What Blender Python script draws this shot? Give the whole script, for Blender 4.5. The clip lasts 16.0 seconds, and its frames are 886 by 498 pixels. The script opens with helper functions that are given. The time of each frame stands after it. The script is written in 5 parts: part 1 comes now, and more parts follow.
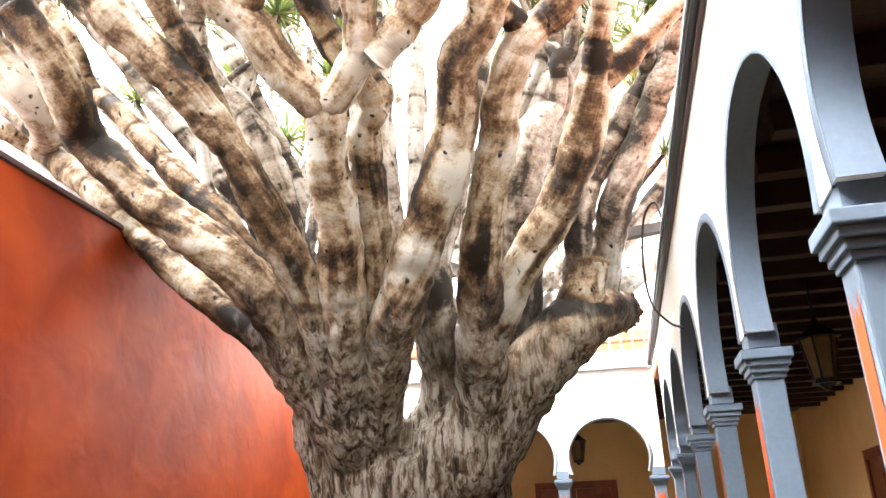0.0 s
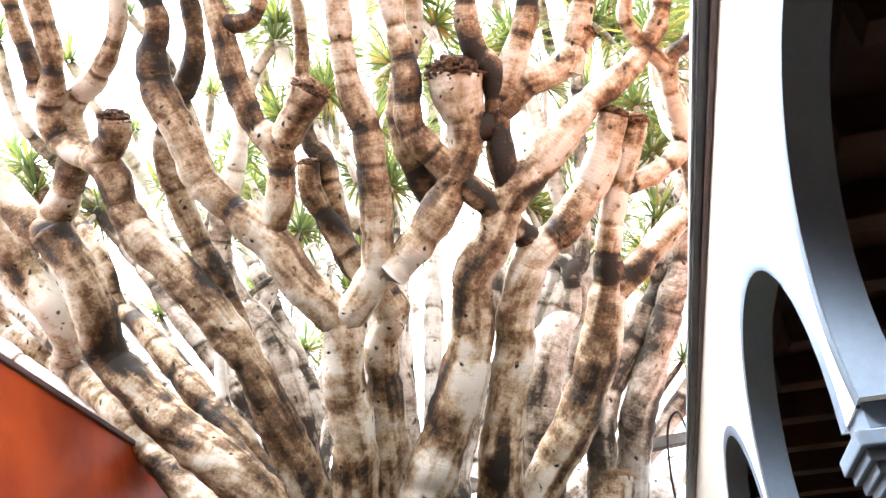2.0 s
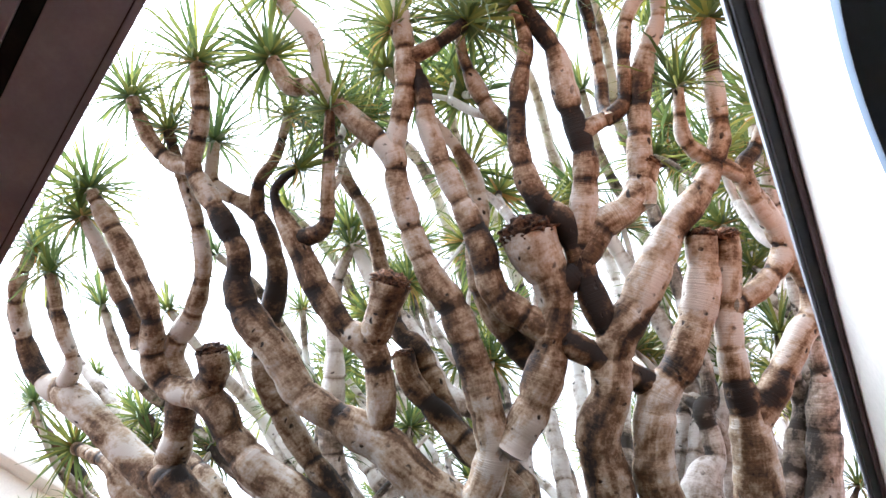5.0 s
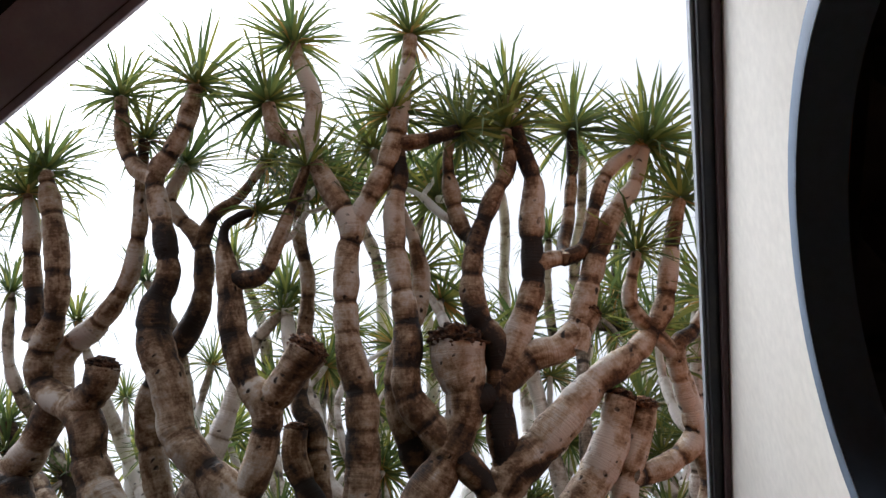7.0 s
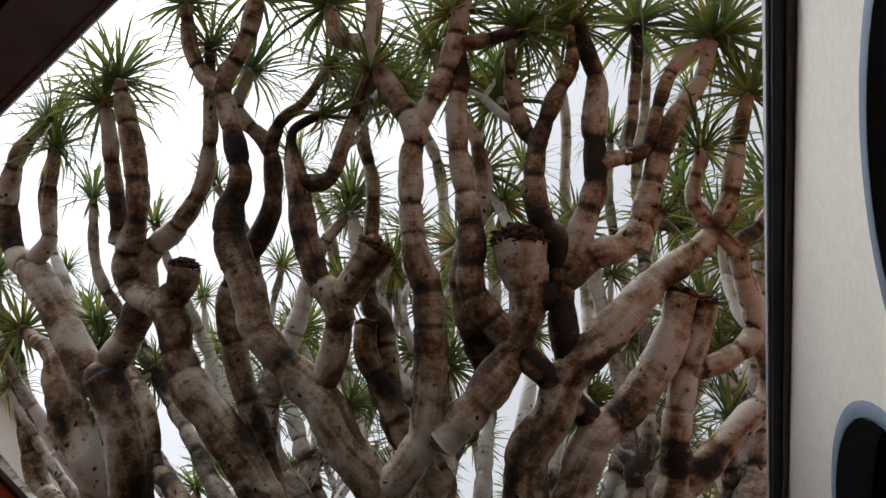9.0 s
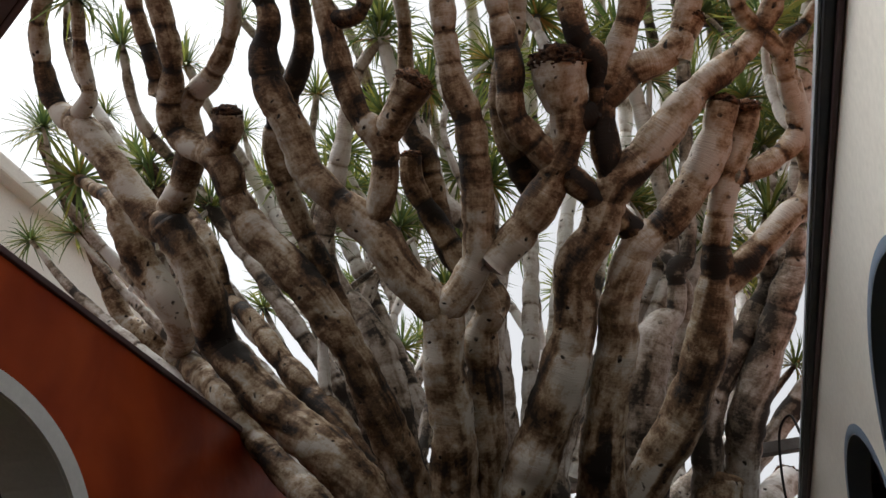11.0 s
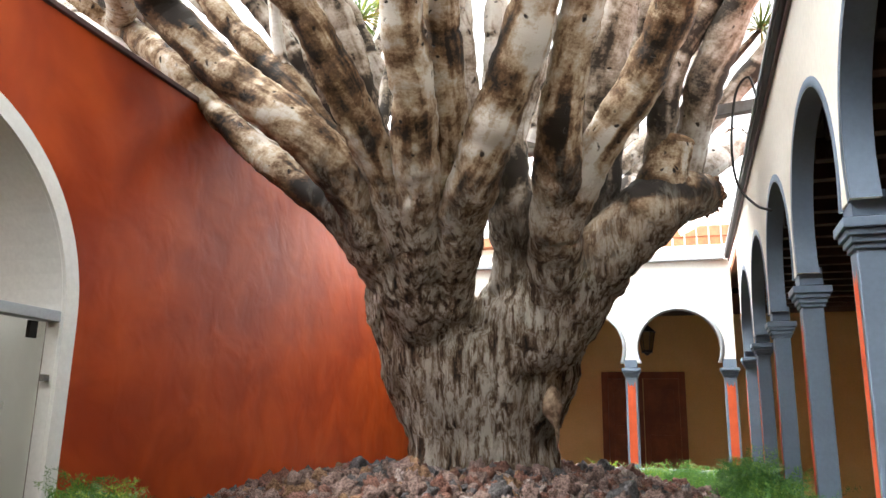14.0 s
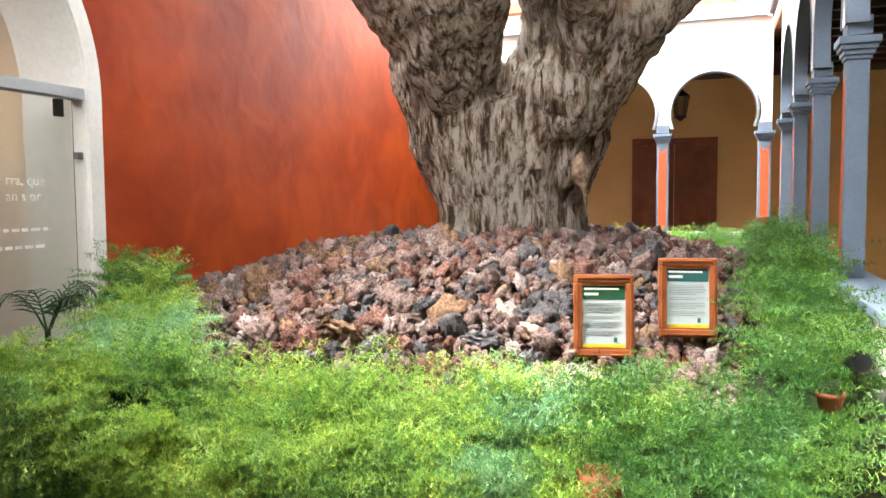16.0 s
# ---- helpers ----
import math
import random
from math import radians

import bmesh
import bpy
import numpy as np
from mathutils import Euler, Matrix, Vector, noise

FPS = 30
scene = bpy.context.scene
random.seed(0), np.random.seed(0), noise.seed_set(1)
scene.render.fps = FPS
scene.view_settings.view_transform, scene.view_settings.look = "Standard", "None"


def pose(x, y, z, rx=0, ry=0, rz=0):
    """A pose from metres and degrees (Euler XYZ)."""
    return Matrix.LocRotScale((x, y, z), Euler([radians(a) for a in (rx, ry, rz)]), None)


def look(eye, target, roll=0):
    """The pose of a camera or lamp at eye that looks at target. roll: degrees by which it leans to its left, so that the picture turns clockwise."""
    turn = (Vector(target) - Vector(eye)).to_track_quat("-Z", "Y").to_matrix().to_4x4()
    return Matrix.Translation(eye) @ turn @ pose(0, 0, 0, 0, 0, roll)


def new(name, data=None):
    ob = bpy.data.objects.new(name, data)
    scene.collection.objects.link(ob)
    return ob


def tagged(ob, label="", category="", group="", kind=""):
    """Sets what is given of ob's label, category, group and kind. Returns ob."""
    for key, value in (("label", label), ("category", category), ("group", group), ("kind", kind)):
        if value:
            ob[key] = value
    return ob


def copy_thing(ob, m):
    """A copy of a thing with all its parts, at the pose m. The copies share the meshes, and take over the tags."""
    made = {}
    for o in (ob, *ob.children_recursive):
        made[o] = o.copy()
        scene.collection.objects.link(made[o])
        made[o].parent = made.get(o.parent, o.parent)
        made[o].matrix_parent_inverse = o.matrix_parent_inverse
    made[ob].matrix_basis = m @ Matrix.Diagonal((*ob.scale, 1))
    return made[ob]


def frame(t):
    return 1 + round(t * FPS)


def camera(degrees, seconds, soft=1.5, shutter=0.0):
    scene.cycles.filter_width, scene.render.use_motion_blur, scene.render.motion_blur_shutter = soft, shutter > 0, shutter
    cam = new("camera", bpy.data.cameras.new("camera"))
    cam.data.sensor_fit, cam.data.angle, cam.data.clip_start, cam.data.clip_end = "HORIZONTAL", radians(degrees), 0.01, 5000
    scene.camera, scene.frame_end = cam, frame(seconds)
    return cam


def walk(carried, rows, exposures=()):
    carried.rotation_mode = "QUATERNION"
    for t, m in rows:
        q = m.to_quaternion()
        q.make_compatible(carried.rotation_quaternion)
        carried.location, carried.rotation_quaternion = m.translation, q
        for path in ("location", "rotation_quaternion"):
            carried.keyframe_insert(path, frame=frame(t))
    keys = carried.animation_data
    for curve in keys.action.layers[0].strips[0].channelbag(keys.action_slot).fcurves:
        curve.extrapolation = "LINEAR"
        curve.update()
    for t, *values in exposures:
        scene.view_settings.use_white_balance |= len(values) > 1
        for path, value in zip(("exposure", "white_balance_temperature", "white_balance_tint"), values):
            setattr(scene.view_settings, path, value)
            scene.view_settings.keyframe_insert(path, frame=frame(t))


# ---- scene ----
cam = camera(60.2, 16.0)
PATH = [
    (0, (0.065, -0.281, 1.757), (-0.327, 1.547, 2.466), -1.9),
    (0.5, (0.072, -0.27, 1.769), (-0.309, 1.528, 2.557), -1.9),
    (1, (0.078, -0.285, 1.786), (-0.269, 1.44, 2.736), -1.6),
    (1.5, (0.089, -0.298, 1.794), (-0.253, 1.352, 2.872), -2.0),
    (2, (0.083, -0.311, 1.796), (-0.28, 1.264, 2.973), -2.2),
    (2.5, (0.075, -0.291, 1.792), (-0.322, 1.193, 3.073), -2.4),
    (3, (0.084, -0.259, 1.805), (-0.334, 1.161, 3.151), -3.5),
    (3.5, (0.088, -0.25, 1.825), (-0.345, 1.12, 3.219), -4.8),
    (4, (0.092, -0.229, 1.831), (-0.406, 1.073, 3.27), -8.4),
    (4.5, (0.086, -0.173, 1.861), (-0.405, 1.06, 3.362), -10.1),
    (5, (0.066, -0.149, 1.877), (-0.400, 1.053, 3.411), -9.1),
    (7.5, (0.017, 0.111, 1.669), (-0.198, 1.075, 3.41), 4.4),
    (8, (-0.003, 0.089, 1.618), (-0.262, 1.056, 3.351), 7.7),
    (8.5, (0.015, 0.084, 1.62), (-0.330, 1.135, 3.287), 8.3),
    (11, (0.003, -0.255, 1.699), (-0.588, 1.238, 2.891), 3.4),
    (11.5, (-0.009, -0.259, 1.697), (-0.606, 1.324, 2.763), 2.6),
    (12, (-0.014, -0.261, 1.681), (-0.622, 1.388, 2.634), 2.2),
    (12.5, (-0.009, -0.221, 1.66), (-0.619, 1.502, 2.471), 2.1),
    (13, (-0.017, -0.149, 1.656), (-0.623, 1.627, 2.348), 1.6),
    (13.5, (-0.004, -0.137, 1.664), (-0.617, 1.677, 2.241), 1.9),
    (14, (-0.017, -0.127, 1.626), (-0.605, 1.73, 2.079), 1.0),
    (14.5, (-0.003, -0.106, 1.614), (-0.6, 1.783, 1.889), 0.7),
    (15, (-0.005, -0.088, 1.595), (-0.634, 1.809, 1.665), -0.1),
    (15.5, (-0.007, -0.076, 1.582), (-0.667, 1.812, 1.532), -0.3),
    (16, (-0.003, -0.069, 1.574), (-0.679, 1.809, 1.447), -0.4),
]
walk(cam, [(t, look(eye, target, roll)) for t, eye, target, roll in PATH],
     [(0.0, 4.0, 6450, 10), (2.0, 3.85, 6150, 10), (3.5, 3.2, 5700, 10), (5.0, 2.6, 5550, 11), (7.5, 0.85, 6000, 12), (8.5, 0.62, 6150, 12), (11.0, 0.82, 6350, 10), (12.0, 1.35, 6450, 10), (13.0, 2.2, 6400, 8), (14.0, 3.2, 6400, 8), (14.6, 3.75, 6400, 8), (16.0, 4.0, 6450, 10)])


# ---- light ----
world = bpy.data.worlds.new("sky")
scene.world = world
world.use_nodes = True
wn, wl = world.node_tree.nodes, world.node_tree.links
sky = wn.new("ShaderNodeTexSky")
sky.sky_type, sky.sun_disc = "NISHITA", False
sky.sun_elevation, sky.sun_rotation = radians(62.2), radians(243.4)
sky.dust_density, sky.air_density, sky.ozone_density = 6.0, 1.0, 1.0
pale = wn.new("ShaderNodeHueSaturation")
pale.inputs["Saturation"].default_value = 0.06
wl.new(sky.outputs[0], pale.inputs["Color"])
wl.new(pale.outputs[0], wn["Background"].inputs["Color"])
wn["Background"].inputs["Strength"].default_value = 0.15
sun = new("sun", bpy.data.lights.new("sun", "SUN"))
sun.data.energy, sun.data.angle, sun.data.color = 0.85, radians(25), (1.0, 0.97, 0.93)
sun.matrix_world = look((-3.3, -1.65, 7.0), (0, 0, 0))


# ---- materials ----
def mat(name, base, second=None, rough=0.8, scale=6.0, bump=0.15, metal=0.0, fine=60.0, mix=(0.4, 0.65), spec=0.3, rnd=0.0, dist=0.02):
    """Two tones mixed by a coarse noise, a fine grain on top, bump from both; rnd: spread of brightness from piece to piece."""
    m = bpy.data.materials.new(name)
    m.use_nodes = True
    n, l = m.node_tree.nodes, m.node_tree.links
    p = n["Principled BSDF"]
    co = n.new("ShaderNodeTexCoord")
    a = n.new("ShaderNodeTexNoise")
    a.inputs["Scale"].default_value, a.inputs["Detail"].default_value, a.inputs["Roughness"].default_value = scale, 6, 0.62
    b = n.new("ShaderNodeTexNoise")
    b.inputs["Scale"].default_value, b.inputs["Detail"].default_value = fine, 4
    for t in (a, b):
        l.new(co.outputs["Object"], t.inputs["Vector"])
    r = n.new("ShaderNodeValToRGB")
    second = second or tuple(c * 0.8 for c in base)
    r.color_ramp.elements[0].position, r.color_ramp.elements[1].position = mix
    r.color_ramp.elements[0].color, r.color_ramp.elements[1].color = (*second, 1), (*base, 1)
    l.new(a.outputs["Fac"], r.inputs["Fac"])
    g = n.new("ShaderNodeMapRange")
    g.inputs["From Min"].default_value, g.inputs["From Max"].default_value = 0.25, 0.75
    g.inputs["To Min"].default_value, g.inputs["To Max"].default_value = 0.94, 1.05
    l.new(b.outputs["Fac"], g.inputs["Value"])
    v = n.new("ShaderNodeHueSaturation")
    l.new(r.outputs["Color"], v.inputs["Color"])
    if rnd:
        o = n.new("ShaderNodeObjectInfo")
        w = n.new("ShaderNodeMapRange")
        w.inputs["To Min"].default_value, w.inputs["To Max"].default_value = 1 - rnd, 1 + rnd
        l.new(o.outputs["Random"], w.inputs["Value"])
        k = n.new("ShaderNodeMath")
        k.operation = "MULTIPLY"
        l.new(w.outputs[0], k.inputs[0])
        l.new(g.outputs[0], k.inputs[1])
        l.new(k.outputs[0], v.inputs["Value"])
    else:
        l.new(g.outputs[0], v.inputs["Value"])
    l.new(v.outputs["Color"], p.inputs["Base Color"])
    h = n.new("ShaderNodeMix")
    h.inputs["Factor"].default_value = 0.35
    l.new(a.outputs["Fac"], h.inputs[2])
    l.new(b.outputs["Fac"], h.inputs[3])
    u = n.new("ShaderNodeBump")
    u.inputs["Strength"].default_value, u.inputs["Distance"].default_value = bump, dist
    l.new(h.outputs[0], u.inputs["Height"])
    l.new(u.outputs["Normal"], p.inputs["Normal"])
    p.inputs["Roughness"].default_value, p.inputs["Metallic"].default_value = rough, metal
    p.inputs["Specular IOR Level"].default_value = spec
    return m


def bark(name, smooth, plated):
    """Bark of the tree: pale, ringed and pitted on the limbs, deeply plated towards the trunk."""
    m = bpy.data.materials.new(name)
    m.use_nodes = True
    n, l = m.node_tree.nodes, m.node_tree.links
    co = n.new("ShaderNodeTexCoord")

    def num(op, a, b, c=None):
        k = n.new("ShaderNodeMath")
        k.operation = op
        for s, v in zip(k.inputs, (a, b, c)):
            if v is None:
                continue
            if isinstance(v, (int, float)):
                s.default_value = v
            else:
                l.new(v, s)
        return k.outputs[0]

    def span(v, a, b, c=0.0, d=1.0):
        k = n.new("ShaderNodeMapRange")
        for s, q in zip(("From Min", "From Max", "To Min", "To Max"), (a, b, c, d)):
            k.inputs[s].default_value = q
        l.new(v, k.inputs["Value"])
        return k.outputs[0]

    def tex(scale, detail, stretch, rough=0.6, warp=0.0):
        k, t = n.new("ShaderNodeMapping"), n.new("ShaderNodeTexNoise")
        k.inputs["Scale"].default_value = stretch
        l.new(co.outputs["Object"], k.inputs["Vector"])
        t.inputs["Scale"].default_value, t.inputs["Detail"].default_value, t.inputs["Roughness"].default_value = scale, detail, rough
        t.inputs["Distortion"].default_value = warp
        l.new(k.outputs[0], t.inputs["Vector"])
        return t.outputs["Fac"]

    def ramp(v, stops):
        r = n.new("ShaderNodeValToRGB")
        e = r.color_ramp.elements
        e[0].position, e[0].color = stops[0][0], (*stops[0][1], 1)
        e[1].position, e[1].color = stops[-1][0], (*stops[-1][1], 1)
        for pos, c in stops[1:-1]:
            e.new(pos).color = (*c, 1)
        l.new(v, r.inputs["Fac"])
        return r.outputs["Color"]

    def cells(scale, stretch, feature):
        k, v, w, a = n.new("ShaderNodeMapping"), n.new("ShaderNodeTexVoronoi"), n.new("ShaderNodeTexNoise"), n.new("ShaderNodeVectorMath")
        w.inputs["Scale"].default_value, w.inputs["Detail"].default_value = 5.0, 3
        l.new(co.outputs["Object"], w.inputs["Vector"])
        a.operation = "MULTIPLY_ADD"
        a.inputs[1].default_value = (0.07, 0.07, 0.34)
        l.new(w.outputs["Color"], a.inputs[0])
        l.new(co.outputs["Object"], a.inputs[2])
        k.inputs["Scale"].default_value = stretch
        l.new(a.outputs[0], k.inputs["Vector"])
        v.feature = feature
        v.inputs["Scale"].default_value = scale
        l.new(k.outputs[0], v.inputs["Vector"])
        return v

    def shader(colour, height, strength, dist):
        p, u = n.new("ShaderNodeBsdfPrincipled"), n.new("ShaderNodeBump")
        u.inputs["Strength"].default_value, u.inputs["Distance"].default_value = strength, dist
        l.new(height, u.inputs["Height"])
        l.new(u.outputs["Normal"], p.inputs["Normal"])
        l.new(colour, p.inputs["Base Color"])
        p.inputs["Roughness"].default_value, p.inputs["Specular IOR Level"].default_value = 0.7, 0.3
        return p.outputs[0]

    def mixed(f, a, b):
        k = n.new("ShaderNodeMix")
        k.data_type = "RGBA"
        l.new(f, k.inputs["Factor"])
        l.new(a, k.inputs[6])
        l.new(b, k.inputs[7])
        return k.outputs[2]

    # limbs: stains at two scales, fine rings, dark pits
    stain = num("MULTIPLY_ADD", tex(1.7, 5, (1, 1, 1), 0.6, 0.6), 0.72, num("MULTIPLY", tex(9.0, 6, (1, 1, 1.2), 0.7), 0.28))
    pit = span(cells(10.0, (1, 1, 1), "F1").outputs["Distance"], 0.13, 0.22)
    few = span(tex(3.0, 3, (1, 1, 1)), 0.46, 0.54, 1.0, 0.0)
    pit = num("MAXIMUM", pit, few)
    seg, collar = n.new("ShaderNodeAttribute"), n.new("ShaderNodeAttribute")
    seg.attribute_name, collar.attribute_name = "segment", "collar"
    uv = n.new("ShaderNodeMapping")
    uv.inputs["Scale"].default_value = (1.6, 62.0, 1.0)
    l.new(co.outputs["UV"], uv.inputs["Vector"])
    hoop = n.new("ShaderNodeTexNoise")
    hoop.inputs["Scale"].default_value, hoop.inputs["Detail"].default_value, hoop.inputs["Distortion"].default_value = 1.0, 5, 0.4
    l.new(uv.outputs[0], hoop.inputs["Vector"])
    ringy = hoop.outputs["Fac"]
    grain = tex(45.0, 4, (1, 1, 1), 0.7)
    height = n.new("ShaderNodeSeparateXYZ")
    l.new(co.outputs["Object"], height.inputs[0])
    # 1 low on the tree, 0 high up: darker and more streaked lower down
    lowness = span(num("MULTIPLY_ADD", tex(1.3, 3, (1, 1, 0.5)), 1.6, height.outputs["Z"]), 2.8, 6.0, 1.0, 0.0)
    level = num("MULTIPLY_ADD", num("SUBTRACT", ringy, 0.5), num("MULTIPLY_ADD", lowness, -0.07, 0.085), stain)
    level = num("MULTIPLY_ADD", num("SUBTRACT", grain, 0.5), 0.14, level)
    level = num("MULTIPLY_ADD", num("SUBTRACT", seg.outputs["Fac"], 0.5), 0.29, level)
    flow = n.new("ShaderNodeMapping")
    flow.inputs["Scale"].default_value = (2.6, 0.7, 1.0)
    l.new(co.outputs["UV"], flow.inputs["Vector"])
    run, place = n.new("ShaderNodeTexNoise"), n.new("ShaderNodeVectorMath")
    place.operation = "ADD"
    l.new(flow.outputs[0], place.inputs[0])
    l.new(co.outputs["Object"], place.inputs[1])
    run.inputs["Scale"].default_value, run.inputs["Detail"].default_value, run.inputs["Roughness"].default_value = 1.0, 5, 0.6
    l.new(place.outputs[0], run.inputs["Vector"])
    level = num("MULTIPLY_ADD", num("SUBTRACT", run.outputs["Fac"], 0.5), 0.34, level)
    streak = n.new("ShaderNodeMapping")
    streak.inputs["Scale"].default_value = (4.5, 0.5, 1.0)
    l.new(co.outputs["UV"], streak.inputs["Vector"])
    drip, where = n.new("ShaderNodeTexNoise"), n.new("ShaderNodeVectorMath")
    where.operation = "ADD"
    l.new(streak.outputs[0], where.inputs[0])
    l.new(co.outputs["Object"], where.inputs[1])
    drip.inputs["Scale"].default_value, drip.inputs["Detail"].default_value, drip.inputs["Distortion"].default_value = 1.0, 4, 0.5
    l.new(where.outputs[0], drip.inputs["Vector"])
    level = num("SUBTRACT", level, num("MULTIPLY", lowness, 0.06))
    level = num("SUBTRACT", level, num("MULTIPLY", span(drip.outputs["Fac"], 0.47, 0.64), num("MULTIPLY_ADD", lowness, 0.16, 0.03)))
    level = num("SUBTRACT", level, num("MULTIPLY", collar.outputs["Fac"], 0.15))
    own = n.new("ShaderNodeObjectInfo")
    level = num("MULTIPLY_ADD", num("SUBTRACT", own.outputs["Random"], 0.5), 0.07, level)
    tone = ramp(level, list(zip((0.33, 0.41, 0.475, 0.55), smooth)))
    pitted = mixed(pit, ramp(pit, [(0.0, smooth[0]), (1.0, smooth[0])]), tone)
    hs = num("MULTIPLY_ADD", num("MULTIPLY", ringy, num("MULTIPLY_ADD", lowness, -0.75, 1.0)), 0.5, num("MULTIPLY_ADD", pit, 0.6, num("MULTIPLY", stain, 0.6)))
    a = shader(pitted, hs, 0.7, 0.022)
    # trunk: upright flaking plates with ragged dark hollows between
    flake = tex(7.0, 8, (2.3, 2.3, 0.36), 0.78, 0.5)
    hollow = span(tex(6.5, 5, (2.2, 2.2, 0.30), 0.66, 0.6), 0.38, 0.50, 0.70, 1.0)
    plate = num("MULTIPLY_ADD", cells(12.0, (1.6, 1.6, 0.30), "F1").outputs["Color"], 0.6, num("MULTIPLY", cells(27.0, (1.4, 1.4, 0.4), "F1").outputs["Color"], 0.4))
    tone2 = ramp(num("MULTIPLY", num("MULTIPLY_ADD", flake, 0.80, num("MULTIPLY_ADD", plate, 0.18, num("MULTIPLY", stain, 0.2))), hollow), list(zip((0.36, 0.45, 0.54, 0.64), plated)))
    hp = num("MULTIPLY_ADD", num("MULTIPLY_ADD", plate, 0.35, flake), 1.5, num("MULTIPLY", hollow, 1.2))
    b = shader(tone2, hp, 1.0, 0.085)
    both, sep = n.new("ShaderNodeMixShader"), n.new("ShaderNodeSeparateXYZ")
    l.new(co.outputs["Object"], sep.inputs[0])
    edge = num("MULTIPLY_ADD", tex(2.2, 4, (1.5, 1.5, 0.5)), 1.6, sep.outputs["Z"])
    l.new(span(edge, 2.7, 3.5), both.inputs[0])
    l.new(b, both.inputs[1])
    l.new(a, both.inputs[2])
    l.new(both.outputs[0], n["Material Output"].inputs["Surface"])
    return m


def leafy(name, tones, island=True, scale=3.0, rough=0.45):
    m = bpy.data.materials.new(name)
    m.use_nodes = True
    n, l = m.node_tree.nodes, m.node_tree.links
    p = n["Principled BSDF"]
    r = n.new("ShaderNodeValToRGB")
    e = r.color_ramp.elements
    e[0].position, e[0].color, e[1].position, e[1].color = 0.2, (*tones[0], 1), 0.8, (*tones[2], 1)
    e.new(0.5).color = (*tones[1], 1)
    co, t = n.new("ShaderNodeTexCoord"), n.new("ShaderNodeTexNoise")
    t.inputs["Scale"].default_value, t.inputs["Detail"].default_value = scale, 4
    l.new(co.outputs["Object"], t.inputs["Vector"])
    geo = n.new("ShaderNodeNewGeometry")
    k = n.new("ShaderNodeMix")
    k.inputs["Factor"].default_value = 0.38 if island else 0.0
    l.new(t.outputs["Fac"], k.inputs[2])
    l.new(geo.outputs["Random Per Island"], k.inputs[3])
    l.new(k.outputs[0], r.inputs["Fac"])
    l.new(r.outputs["Color"], p.inputs["Base Color"])
    p.inputs["Roughness"].default_value = rough
    p.inputs["Transmission Weight"].default_value = 0.0
    p.inputs["Subsurface Weight"].default_value = 0.0
    back = n.new("ShaderNodeBsdfTranslucent")
    l.new(r.outputs["Color"], back.inputs["Color"])
    both = n.new("ShaderNodeMixShader")
    both.inputs[0].default_value = 0.4
    l.new(p.outputs[0], both.inputs[1])
    l.new(back.outputs[0], both.inputs[2])
    l.new(both.outputs[0], n["Material Output"].inputs["Surface"])
    return m


M_RED = mat("red_plaster", (0.45, 0.070, 0.012), (0.30, 0.036, 0.007), 0.45, 1.3, 0.4, fine=3, mix=(0.36, 0.66), dist=0.08, spec=0.3)
for node in M_RED.node_tree.nodes:
    if node.type == "TEX_NOISE":
        node.inputs["Distortion"].default_value, node.inputs["Detail"].default_value = 0.5, 2.5
M_WHITE = mat("white_plaster", (0.83, 0.81, 0.76), (0.79, 0.765, 0.71), 0.85, 1.5, 0.12, fine=30)
M_CREAM = mat("cream_plaster", (0.80, 0.765, 0.69), (0.76, 0.72, 0.64), 0.85, 1.2, 0.12, fine=30)
M_OCHRE = mat("ochre_plaster", (0.72, 0.50, 0.23), (0.66, 0.44, 0.19), 0.85, 1.2, 0.1, fine=30)
M_GREY = mat("grey_paint", (0.135, 0.175, 0.23), (0.12, 0.155, 0.205), 0.55, 2.5, 0.08, fine=40)
M_TRIM = mat("pale_grey_paint", (0.42, 0.45, 0.48), (0.37, 0.40, 0.43), 0.65, 2.5, 0.08, fine=40)
M_ORANGE = mat("orange_paint", (0.50, 0.082, 0.025), (0.42, 0.065, 0.018), 0.6, 5.0, 0.1)
M_WOOD = mat("dark_wood", (0.045, 0.022, 0.012), (0.025, 0.012, 0.008), 0.6, 5.0, 0.3, fine=35)
M_DOOR = mat("brown_door_wood", (0.22, 0.065, 0.026), (0.14, 0.04, 0.017), 0.5, 4.0, 0.25, fine=35)
M_FASCIA = mat("mauve_grey_paint", (0.42, 0.34, 0.38), (0.34, 0.27, 0.31), 0.5, 4.0, 0.15)
M_EAVE = mat("purple_brown_paint", (0.13, 0.085, 0.085), (0.10, 0.062, 0.065), 0.6, 4.0, 0.2)
M_FRAMEWOOD = mat("orange_varnished_wood", (0.27, 0.08, 0.022), (0.20, 0.055, 0.016), 0.4, 9.0, 0.15, fine=50)
M_IRON = mat("black_iron", (0.02, 0.02, 0.022), (0.03, 0.028, 0.026), 0.5, 8.0, 0.15, metal=0.6)
M_STEEL = mat("grey_steel", (0.22, 0.22, 0.22), (0.16, 0.15, 0.14), 0.5, 8.0, 0.1, metal=0.4)
M_GUTTER = mat("dark_gutter_metal", (0.03, 0.033, 0.04), (0.05, 0.045, 0.045), 0.45, 6.0, 0.1, metal=0.3)
M_STONE = mat("kerb_stone", (0.34, 0.31, 0.28), (0.22, 0.20, 0.18), 0.85, 5.0, 0.5)
M_SOIL = mat("dark_soil", (0.05, 0.032, 0.022), (0.03, 0.02, 0.014), 0.95, 9.0, 0.8)
M_FLOOR = mat("paving", (0.15, 0.10, 0.075), (0.11, 0.072, 0.055), 0.6, 3.0, 0.2)
